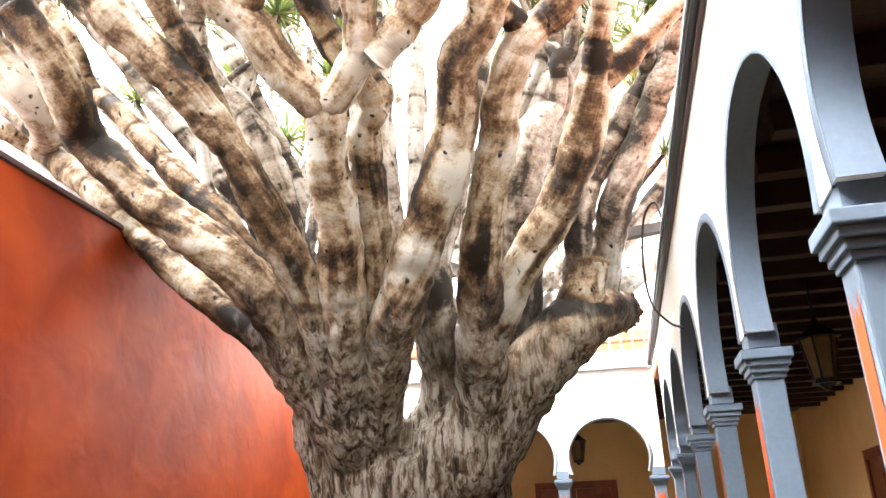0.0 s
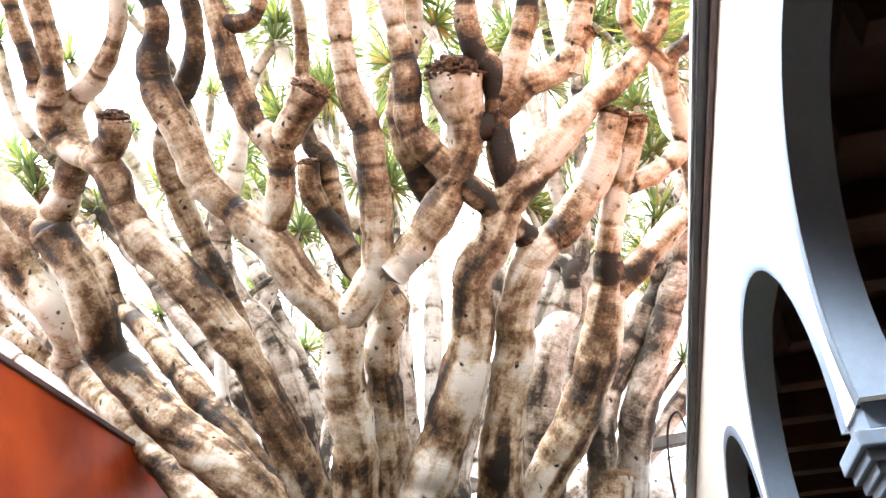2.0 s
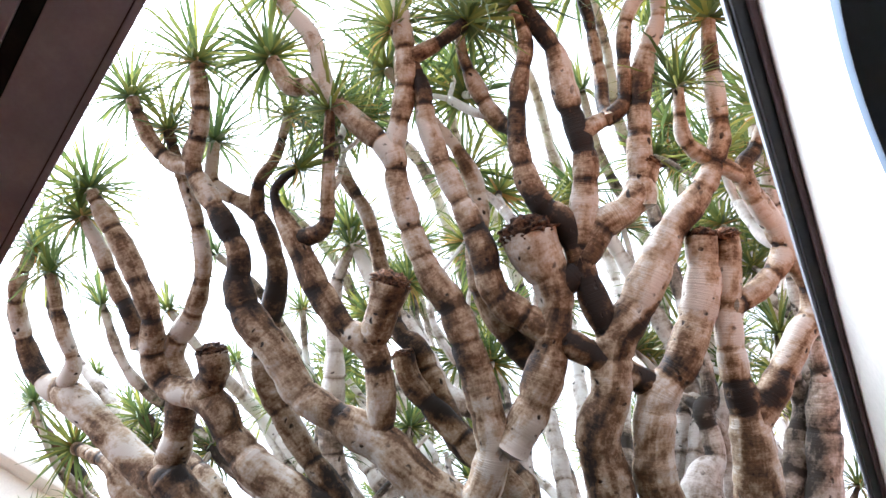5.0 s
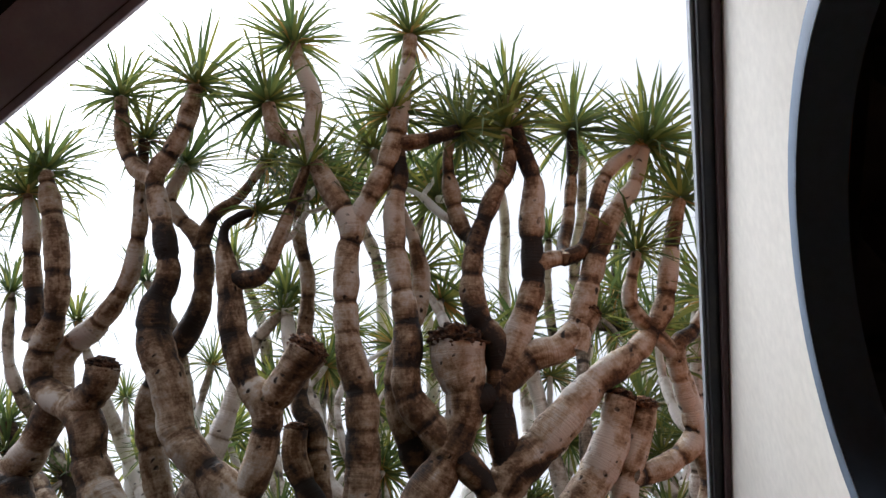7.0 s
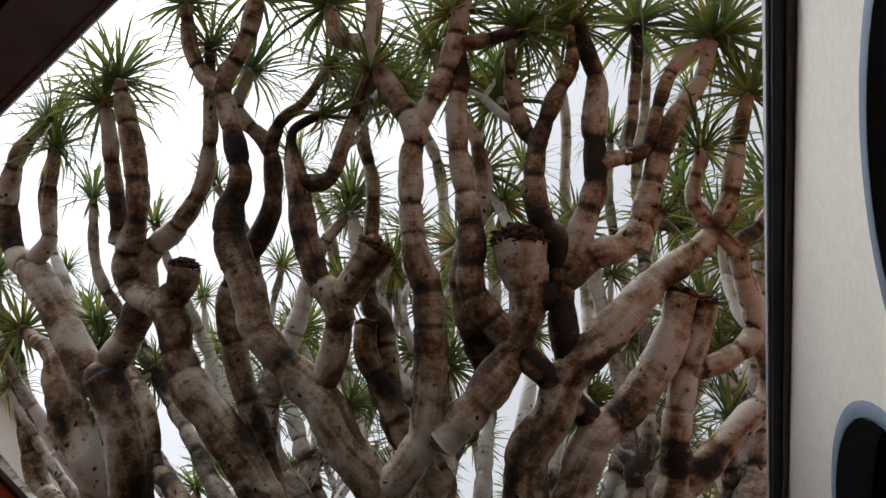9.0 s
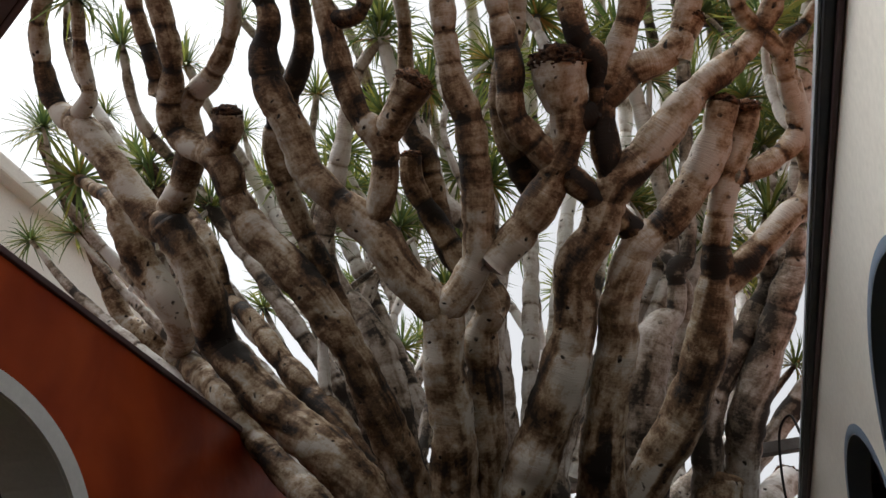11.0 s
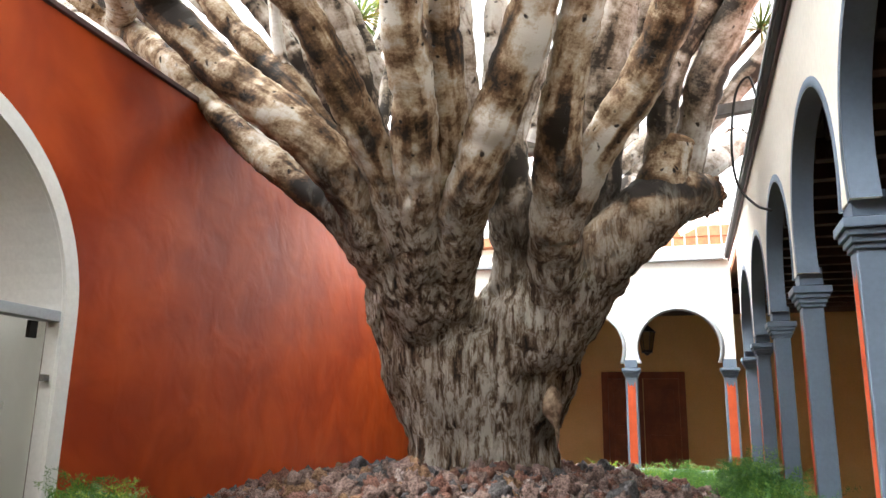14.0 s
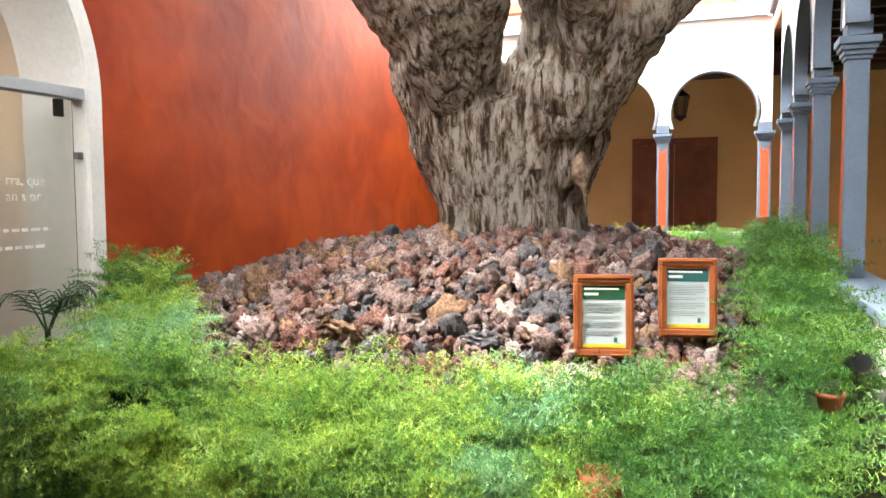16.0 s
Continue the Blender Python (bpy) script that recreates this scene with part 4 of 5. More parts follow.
limb("leaf", (-1.75, 4.25, 4.68, 0.137), (-1.97, 4.02, 4.90, 0.154), (-2.11, 3.79, 5.13, 0.145), (-2.24, 3.67, 5.25, 0.131), (-2.39, 3.54, 5.39, 0.125), (-2.57, 3.36, 5.58, 0.127), (-2.62, 3.13, 5.81, 0.128), (-2.72, 2.90, 6.03, 0.125), (-2.70, 2.71, 6.21, 0.105), (-2.59, 2.54, 6.36, 0.088), (-2.62, 2.26, 6.62, 0.084), (-2.67, 2.01, 6.87, 0.081), (-2.53, 1.88, 6.97, 0.076), (-2.39, 1.72, 7.11, 0.071), (-2.29, 1.52, 7.30, 0.063))
limb("leaf", (-2.67, 2.01, 6.87, 0.072), (-2.83, 1.93, 6.97, 0.064), (-2.92, 1.76, 7.14, 0.060), (-2.92, 1.51, 7.37, 0.050))
limb("leaf", (-2.17, 3.72, 5.16, 0.103), (-2.10, 3.69, 5.23, 0.103), (-1.94, 3.42, 5.47, 0.103), (-1.92, 3.27, 5.61, 0.107), (-2.05, 3.12, 5.76, 0.096), (-2.11, 2.87, 6.00, 0.101), (-2.12, 2.67, 6.19, 0.091), (-2.14, 2.37, 6.47, 0.041), (-2.05, 2.24, 6.60, 0.037), (-1.90, 2.28, 6.56, 0.028))
limb("cut", (-1.93, 3.29, 5.60, 0.103), (-1.79, 3.19, 5.69, 0.122), (-1.60, 3.03, 5.85, 0.146))
limb("leaf", (-2.12, 2.62, 6.23, 0.069), (-1.88, 2.62, 6.23, 0.060), (-1.75, 2.47, 6.38, 0.050), (-1.61, 2.27, 6.58, 0.042), (-1.49, 2.10, 6.74, 0.036))
limb("leaf", (-1.75, 4.25, 4.68, 0.137), (-1.57, 4.14, 4.80, 0.124), (-1.31, 4.04, 4.93, 0.131), (-1.34, 3.80, 5.15, 0.123), (-1.29, 3.52, 5.42, 0.116), (-1.27, 3.28, 5.65, 0.107), (-1.32, 3.08, 5.84, 0.098), (-1.31, 2.86, 6.04, 0.090), (-1.27, 2.62, 6.27, 0.083), (-1.21, 2.45, 6.43, 0.087), (-1.38, 2.16, 6.69, 0.072), (-1.45, 1.98, 6.87, 0.068), (-1.39, 1.72, 7.11, 0.066), (-1.45, 1.54, 7.27, 0.060), (-1.50, 1.39, 7.42, 0.054))
limb("leaf", (-1.44, 1.95, 6.87, 0.065), (-1.51, 1.94, 6.89, 0.071), (-1.69, 1.87, 6.95, 0.063), (-1.73, 1.70, 7.11, 0.051))
limb("leaf", (-1.22, 2.47, 6.42, 0.079), (-1.06, 2.33, 6.58, 0.081), (-0.88, 2.14, 6.78, 0.082), (-0.76, 1.87, 7.07, 0.069), (-0.67, 1.64, 7.29, 0.062), (-0.63, 1.50, 7.44, 0.056))
limb("leaf", (-0.81, 2.09, 6.84, 0.062), (-0.61, 2.10, 6.87, 0.056), (-0.38, 2.10, 6.94, 0.042))
limb("cut", (-1.31, 4.04, 4.93, 0.135), (-1.08, 3.94, 5.07, 0.134), (-0.82, 3.77, 5.29, 0.133), (-0.60, 3.52, 5.58, 0.126), (-0.61, 3.27, 5.81, 0.177), (-0.59, 3.18, 5.89, 0.201))
limb("cut", (-0.58, 3.50, 5.61, 0.096), (-0.42, 3.49, 5.66, 0.088), (-0.12, 3.39, 5.86, 0.100), (0.06, 3.40, 5.92, 0.100), (0.23, 3.42, 5.98, 0.112), (0.31, 3.28, 6.14, 0.101))
limb("leaf", (0.17, 3.44, 5.94, 0.089), (0.37, 3.12, 6.28, 0.085), (0.50, 2.94, 6.51, 0.082), (0.65, 2.81, 6.68, 0.071), (0.81, 2.72, 6.83, 0.055), (0.93, 2.54, 7.03, 0.047))
limb("leaf", (-2.27, 6.64, 2.82, 0.175), (-2.22, 5.86, 3.18, 0.218), (-2.29, 5.38, 3.64, 0.167), (-2.39, 4.98, 4.04, 0.170), (-2.50, 4.64, 4.38, 0.152), (-2.57, 4.42, 4.59, 0.138), (-2.74, 4.17, 4.86, 0.156), (-2.93, 3.96, 5.10, 0.151), (-3.19, 3.74, 5.37, 0.144), (-3.31, 3.55, 5.59, 0.131), (-3.36, 3.30, 5.82, 0.121), (-3.75, 3.18, 6.08, 0.112), (-3.89, 2.94, 6.33, 0.102), (-3.62, 2.79, 6.38, 0.089), (-3.56, 2.57, 6.54, 0.093), (-3.57, 2.32, 6.77, 0.089), (-3.61, 2.13, 6.96, 0.090), (-3.65, 1.91, 7.16, 0.059))
limb("leaf", (-3.83, 2.91, 6.34, 0.077), (-3.80, 2.71, 6.50, 0.072), (-3.82, 2.50, 6.70, 0.068), (-3.82, 2.24, 6.93, 0.064), (-3.85, 2.05, 7.11, 0.046))
limb("cut", (-3.43, 3.27, 5.87, 0.109), (-3.23, 3.15, 5.92, 0.129), (-3.17, 3.03, 6.02, 0.120))
limb("leaf", (-2.57, 4.42, 4.56, 0.112), (-2.68, 4.30, 4.95, 0.102), (-2.87, 3.88, 5.48, 0.095), (-2.93, 3.65, 5.73, 0.109), (-2.95, 3.39, 6.01, 0.106), (-2.71, 3.13, 6.22, 0.088), (-2.51, 2.91, 6.42, 0.078), (-2.46, 2.66, 6.68, 0.075), (-2.52, 2.51, 6.84, 0.071), (-2.67, 2.40, 6.98, 0.063), (-2.74, 2.28, 7.12, 0.054), (-2.60, 2.11, 7.27, 0.045))
limb("leaf", (-2.48, 2.57, 6.77, 0.066), (-2.36, 2.42, 6.92, 0.057), (-2.14, 2.33, 6.99, 0.044), (-1.93, 2.17, 7.16, 0.039))
limb("cut", (-2.22, 6.83, 2.50, 0.161), (-2.06, 6.28, 2.86, 0.201), (-1.88, 5.82, 3.36, 0.179), (-1.72, 5.43, 3.81, 0.160), (-1.65, 5.05, 4.23, 0.145), (-1.58, 4.65, 4.69, 0.126), (-1.47, 4.51, 4.85, 0.109), (-1.62, 4.25, 5.13, 0.098), (-1.74, 4.05, 5.34, 0.087), (-1.88, 3.80, 5.62, 0.091), (-1.86, 3.66, 5.78, 0.086))
limb("leaf", (-1.47, 4.54, 4.80, 0.105), (-1.50, 4.60, 4.91, 0.111), (-1.32, 4.47, 5.11, 0.110), (-1.75, 4.38, 5.15, 0.114), (-1.77, 4.12, 5.45, 0.106), (-1.78, 3.77, 5.87, 0.095), (-1.86, 3.66, 6.00, 0.078), (-1.86, 3.51, 6.19, 0.066), (-1.76, 3.05, 6.73, 0.058), (-1.81, 2.79, 7.04, 0.055), (-1.77, 2.53, 7.35, 0.047))
limb("leaf", (-2.19, 6.83, 2.40, 0.169), (-1.99, 6.27, 2.76, 0.212), (-1.71, 5.70, 3.31, 0.214), (-1.38, 5.27, 3.77, 0.202), (-1.04, 4.85, 4.25, 0.186), (-0.84, 4.54, 4.59, 0.162), (-0.74, 4.23, 4.89, 0.152), (-0.54, 4.10, 5.07, 0.144), (-0.38, 3.90, 5.32, 0.137), (-0.14, 3.83, 5.48, 0.134), (0.14, 3.70, 5.71, 0.124), (0.32, 3.64, 5.84, 0.105), (0.61, 3.59, 6.03, 0.082), (0.84, 3.46, 6.25, 0.075), (0.94, 3.28, 6.45, 0.069), (1.04, 3.07, 6.67, 0.064), (1.13, 2.92, 6.83, 0.048))
limb("leaf", (-0.38, 3.91, 5.31, 0.095), (-0.39, 3.68, 5.50, 0.096), (-0.34, 3.30, 5.86, 0.089), (-0.43, 3.10, 6.01, 0.089), (-0.44, 2.94, 6.16, 0.085), (-0.38, 2.74, 6.35, 0.066), (-0.22, 2.53, 6.59, 0.065), (-0.06, 2.37, 6.79, 0.054), (-0.04, 2.18, 6.96, 0.042))
limb("leaf", (-0.40, 3.53, 5.64, 0.084), (-0.21, 3.28, 5.93, 0.096), (-0.05, 3.07, 6.16, 0.089), (-0.00, 2.87, 6.36, 0.082), (0.03, 2.71, 6.51, 0.085), (0.09, 2.50, 6.73, 0.074), (0.04, 2.26, 6.91, 0.058), (0.02, 2.01, 7.13, 0.051))
limb("leaf", (-0.36, 2.72, 6.35, 0.060), (-0.39, 2.83, 6.48, 0.060), (-0.48, 2.68, 6.59, 0.064), (-0.51, 2.48, 6.78, 0.061), (-0.50, 2.31, 6.96, 0.043), (-0.44, 2.15, 7.12, 0.039))
limb("leaf", (-0.01, 2.92, 6.28, 0.061), (0.10, 2.94, 6.34, 0.061), (0.35, 2.95, 6.43, 0.057), (0.50, 2.74, 6.67, 0.056), (0.66, 2.58, 6.88, 0.055), (0.96, 2.52, 7.07, 0.041))
limb("leaf", (0.22, 2.96, 6.34, 0.054), (0.17, 3.01, 6.52, 0.054), (0.30, 2.85, 6.72, 0.051), (0.40, 2.57, 7.02, 0.047), (0.44, 2.38, 7.21, 0.041))
limb("cut", (-1.37, 7.00, 2.34, 0.262), (-1.12, 6.66, 2.70, 0.327), (-1.01, 6.19, 3.11, 0.239), (-0.91, 5.74, 3.52, 0.209), (-0.84, 5.37, 3.86, 0.178), (-0.73, 5.06, 4.18, 0.159), (-0.57, 4.76, 4.50, 0.153), (-0.48, 4.50, 4.76, 0.146), (-0.29, 4.27, 5.03, 0.136), (-0.04, 4.21, 5.19, 0.120), (0.28, 4.02, 5.52, 0.128), (0.44, 3.78, 5.78, 0.105))
limb("leaf", (-0.26, 4.24, 5.08, 0.103), (-0.58, 3.84, 5.28, 0.093), (-0.85, 3.53, 5.51, 0.107), (-0.96, 3.35, 5.64, 0.104), (-0.92, 3.12, 5.86, 0.097), (-0.91, 2.93, 6.04, 0.085), (-0.92, 2.68, 6.27, 0.078), (-0.90, 2.43, 6.51, 0.071), (-0.83, 2.24, 6.70, 0.063), (-0.83, 1.92, 7.00, 0.046))
limb("leaf", (-0.95, 3.87, 5.14, 0.087), (-0.84, 4.11, 5.28, 0.087), (-0.94, 3.92, 5.45, 0.120), (-1.03, 3.70, 5.65, 0.121), (-1.08, 3.50, 5.85, 0.105), (-0.99, 3.29, 6.08, 0.090), (-0.67, 2.99, 6.47, 0.071), (-0.84, 2.81, 6.61, 0.059), (-0.88, 2.68, 6.74, 0.043), (-1.07, 2.23, 7.16, 0.040))
limb("cut", (-0.90, 5.93, 3.38, 0.209), (-0.63, 5.68, 3.71, 0.170), (-0.38, 5.50, 4.00, 0.166), (-0.17, 5.35, 4.24, 0.162), (0.03, 5.09, 4.55, 0.164), (0.18, 4.75, 4.89, 0.133), (0.24, 4.49, 5.12, 0.101), (0.36, 4.24, 5.39, 0.096), (0.57, 3.94, 5.74, 0.090), (0.59, 3.88, 5.79, 0.094))
limb("leaf", (0.18, 4.75, 4.89, 0.120), (0.44, 4.71, 5.07, 0.109), (0.74, 4.63, 5.33, 0.099), (0.98, 4.52, 5.56, 0.092), (0.88, 3.75, 6.05, 0.069), (1.05, 3.65, 6.23, 0.054), (1.23, 3.54, 6.41, 0.042))
limb("leaf", (0.41, 4.16, 5.44, 0.078), (0.48, 4.22, 5.47, 0.078), (0.72, 4.25, 5.59, 0.083), (0.91, 4.18, 5.76, 0.083), (0.88, 3.75, 6.05, 0.061), (0.63, 3.36, 6.23, 0.057), (0.73, 3.09, 6.49, 0.037))
limb("cut", (-1.45, 7.06, 2.11, 0.280), (-1.35, 6.80, 2.47, 0.487), (-0.97, 6.71, 2.81, 0.379), (-0.60, 6.60, 3.18, 0.311), (-0.20, 6.61, 3.53, 0.293), (0.07, 6.83, 3.70, 0.229), (0.24, 7.19, 3.80, 0.191))
limb("sawn", (-0.20, 6.62, 3.50, 0.235), (-0.15, 6.61, 3.66, 0.22), (-0.08, 6.59, 3.90, 0.20), (-0.01, 6.56, 4.12, 0.187))
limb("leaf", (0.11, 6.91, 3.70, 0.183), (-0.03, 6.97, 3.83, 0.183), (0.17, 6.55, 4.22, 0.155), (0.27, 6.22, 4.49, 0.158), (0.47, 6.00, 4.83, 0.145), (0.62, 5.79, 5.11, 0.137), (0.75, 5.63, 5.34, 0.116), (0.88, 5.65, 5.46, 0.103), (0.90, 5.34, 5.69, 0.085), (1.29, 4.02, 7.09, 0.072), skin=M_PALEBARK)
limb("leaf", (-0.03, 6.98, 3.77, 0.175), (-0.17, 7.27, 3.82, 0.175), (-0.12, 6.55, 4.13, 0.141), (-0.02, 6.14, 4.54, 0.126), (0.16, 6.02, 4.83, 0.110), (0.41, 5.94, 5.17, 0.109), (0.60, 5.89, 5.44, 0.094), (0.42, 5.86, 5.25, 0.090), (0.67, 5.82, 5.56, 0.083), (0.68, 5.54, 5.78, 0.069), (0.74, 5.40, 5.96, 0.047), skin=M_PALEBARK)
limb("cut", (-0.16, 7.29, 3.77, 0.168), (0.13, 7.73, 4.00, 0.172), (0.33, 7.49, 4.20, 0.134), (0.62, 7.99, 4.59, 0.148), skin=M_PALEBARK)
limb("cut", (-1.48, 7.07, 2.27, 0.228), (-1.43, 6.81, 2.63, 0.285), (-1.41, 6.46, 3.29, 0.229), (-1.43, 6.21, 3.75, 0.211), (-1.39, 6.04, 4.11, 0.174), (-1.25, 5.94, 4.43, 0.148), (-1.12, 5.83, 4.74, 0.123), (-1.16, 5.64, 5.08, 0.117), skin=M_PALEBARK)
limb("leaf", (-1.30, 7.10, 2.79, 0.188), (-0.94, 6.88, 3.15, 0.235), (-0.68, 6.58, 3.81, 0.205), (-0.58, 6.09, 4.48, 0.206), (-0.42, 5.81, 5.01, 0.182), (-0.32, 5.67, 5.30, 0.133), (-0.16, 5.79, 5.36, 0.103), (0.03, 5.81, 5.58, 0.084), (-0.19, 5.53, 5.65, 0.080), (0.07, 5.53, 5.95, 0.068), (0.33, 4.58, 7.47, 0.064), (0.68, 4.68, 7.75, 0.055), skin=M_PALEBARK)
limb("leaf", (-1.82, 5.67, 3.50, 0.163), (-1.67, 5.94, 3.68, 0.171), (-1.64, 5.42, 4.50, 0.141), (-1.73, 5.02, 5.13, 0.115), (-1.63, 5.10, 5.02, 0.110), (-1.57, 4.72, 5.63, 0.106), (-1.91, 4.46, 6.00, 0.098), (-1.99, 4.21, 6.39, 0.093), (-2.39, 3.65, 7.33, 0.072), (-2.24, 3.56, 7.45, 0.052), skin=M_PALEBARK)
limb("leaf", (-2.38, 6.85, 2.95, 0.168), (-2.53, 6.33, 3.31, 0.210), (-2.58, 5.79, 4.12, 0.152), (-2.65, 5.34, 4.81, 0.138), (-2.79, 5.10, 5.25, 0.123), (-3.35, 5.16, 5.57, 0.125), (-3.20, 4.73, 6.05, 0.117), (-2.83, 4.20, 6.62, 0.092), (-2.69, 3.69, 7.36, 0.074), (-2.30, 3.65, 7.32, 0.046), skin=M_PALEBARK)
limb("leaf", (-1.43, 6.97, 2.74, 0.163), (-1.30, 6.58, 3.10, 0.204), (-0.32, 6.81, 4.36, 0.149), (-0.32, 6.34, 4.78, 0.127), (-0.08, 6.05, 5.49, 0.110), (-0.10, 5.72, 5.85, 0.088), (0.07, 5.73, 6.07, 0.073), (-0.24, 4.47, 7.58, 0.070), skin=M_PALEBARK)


def back_stem(tip_radius, *points):
    """A slender pale branch from its leafy tip down towards the heart of the crown."""
    heart, foot = Vector((-1.92, 7.2, 3.0)), Vector(points[-1])
    joints = [(*foot.lerp(heart, 0.75), 0.085), (*foot.lerp(heart, 0.35), 0.09)]
    for k, p in enumerate(points[::-1]):
        joints.append((*p, 0.095 + (tip_radius - 0.095) * (k + 1) / len(points)))
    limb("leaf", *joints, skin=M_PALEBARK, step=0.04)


back_stem(0.028, (-6.05, 3.04, 9.05), (-6.44, 3.71, 8.72), (-6.74, 4.26, 8.47))
back_stem(0.028, (-6.50, 4.50, 8.53), (-6.88, 4.96, 8.20), (-7.04, 5.62, 7.87))
back_stem(0.028, (-6.38, 3.78, 7.56), (-6.61, 4.34, 7.29), (-6.68, 4.91, 7.15), (-6.63, 5.64, 6.93))
back_stem(0.028, (-7.43, 4.95, 7.07), (-7.63, 5.34, 6.88))
back_stem(0.028, (-7.07, 5.21, 7.30), (-7.14, 5.83, 7.04))
back_stem(0.028, (-6.07, 4.78, 7.95), (-6.19, 5.36, 7.73), (-6.24, 5.92, 7.56))
back_stem(0.028, (-2.59, 5.72, 8.75), (-2.93, 6.24, 8.48))
back_stem(0.028, (-4.73, 4.99, 8.17), (-5.07, 5.49, 7.84))
back_stem(0.028, (-5.16, 6.71, 6.80), (-5.27, 7.19, 6.49))
back_stem(0.028, (0.13, 7.57, 7.25), (-0.18, 8.10, 6.89))
back_stem(0.028, (0.92, 7.83, 5.75), (0.64, 8.22, 5.54))
back_stem(0.042, (0.66, 3.50, 9.15), (0.57, 4.15, 9.12), (0.39, 4.92, 8.96), (0.36, 5.99, 8.47))
back_stem(0.042, (1.05, 4.04, 9.07), (0.91, 4.64, 9.03), (0.73, 5.47, 8.80), (0.58, 6.41, 8.35))
back_stem(0.042, (-1.04, 3.55, 9.09), (-1.26, 4.25, 8.98), (-1.31, 5.19, 8.67), (-1.48, 6.21, 8.12))
back_stem(0.042, (-2.73, 4.36, 8.45), (-2.61, 5.01, 8.38), (-2.66, 6.03, 7.84))
back_stem(0.042, (-1.53, 2.95, 9.37), (-1.84, 3.69, 9.27), (-1.78, 4.51, 9.14), (-1.99, 5.81, 8.48))
back_stem(0.042, (-3.13, 3.77, 8.62), (-3.05, 4.58, 8.49), (-3.18, 5.70, 7.90))
back_stem(0.042, (-3.99, 3.67, 8.35), (-3.92, 4.37, 8.31), (-3.95, 5.52, 7.77))
back_stem(0.042, (-4.60, 3.75, 7.91), (-4.63, 4.50, 7.75), (-4.51, 5.47, 7.42))
back_stem(0.042, (-4.92, 3.19, 7.69), (-5.15, 3.92, 7.43), (-5.01, 4.90, 7.20))
back_stem(0.042, (-0.25, 3.32, 9.59), (-0.27, 4.23, 9.43), (-0.44, 5.25, 9.10), (-0.39, 6.44, 8.47))
back_stem(0.042, (1.11, 4.57, 8.75), (0.91, 5.22, 8.65), (0.89, 6.14, 8.22))
back_stem(0.042, (1.41, 5.31, 8.30), (1.20, 5.85, 8.23), (0.96, 6.56, 7.94))
back_stem(0.042, (0.18, 4.37, 9.07), (0.06, 5.15, 8.88), (0.06, 6.39, 8.18))
back_stem(0.042, (-2.45, 5.10, 8.17), (-2.43, 5.88, 7.86))
back_stem(0.042, (-0.78, 4.50, 8.96), (-0.80, 5.28, 8.74), (-1.05, 6.40, 8.10))


# trunk, main forks and branch feet grown into one body
joined = bmesh.new()
for me in stem:
    joined.from_mesh(me)
bmesh.ops.transform(joined, matrix=INV, verts=joined.verts)
body = part("trunk", joined, M_BARK, tree, "rough grey-brown plated trunk", True)
grown = body.modifiers.new("grown", "REMESH")
grown.mode, grown.voxel_size, grown.use_smooth_shade = "VOXEL", 0.022, True
soft_skin = body.modifiers.new("soft", "SMOOTH")
soft_skin.factor, soft_skin.iterations = 0.5, 4
grit = bpy.data.textures.new("bark_relief", "CLOUDS")
grit.noise_scale, grit.noise_depth = 0.09, 4
rough_skin = body.modifiers.new("relief", "DISPLACE")
rough_skin.texture, rough_skin.strength, rough_skin.mid_level = grit, 0.05, 0.5

# inner and far branches of the crown, forking as they rise
gro = random.Random(21)


def fork(p, way, r, depth, length):
    """A branch that swells, bends upward and forks until it bears leaves."""
    joints = [(*p, r)]
    q, w = Vector(p), Vector(way)
    for _ in range(3):
        w = (w + Vector((gro.uniform(-0.3, 0.3), gro.uniform(-0.3, 0.3), 0.16))).normalized()
        q = q + w * length / 3
        r *= 0.93
        joints.append((*q, r))
    last = depth == 0 or q.z > 7.2
    bears = q.z > 6.4 or gro.random() < 0.3
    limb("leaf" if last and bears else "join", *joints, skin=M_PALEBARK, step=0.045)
    if not last:
        n = 2 if gro.random() < 0.8 else 3
        a0 = gro.uniform(0, 6.28)
        for k in range(n):
            side = Vector((math.cos(a0 + 6.28 * k / n), math.sin(a0 + 6.28 * k / n), 0.15))
            fork(q, (w + side * gro.uniform(0.45, 0.75)).normalized(), r * 0.8, depth - 1, length * gro.uniform(0.72, 0.9))


own = [b for b in bones]
for k in range(9):
    deg = 10 + 160 * k / 8 + gro.uniform(-5, 5)
    if 82 < deg < 122:
        continue
    out = Vector((math.cos(radians(deg)), math.sin(radians(deg)), 0))
    fork(Vector((-1.92, 7.15, 2.4)) + out * 0.5, (out * gro.uniform(0.75, 1.15) + Vector((0, 0, 1.0))).normalized(), 0.17, 3, gro.uniform(2.0, 2.5))
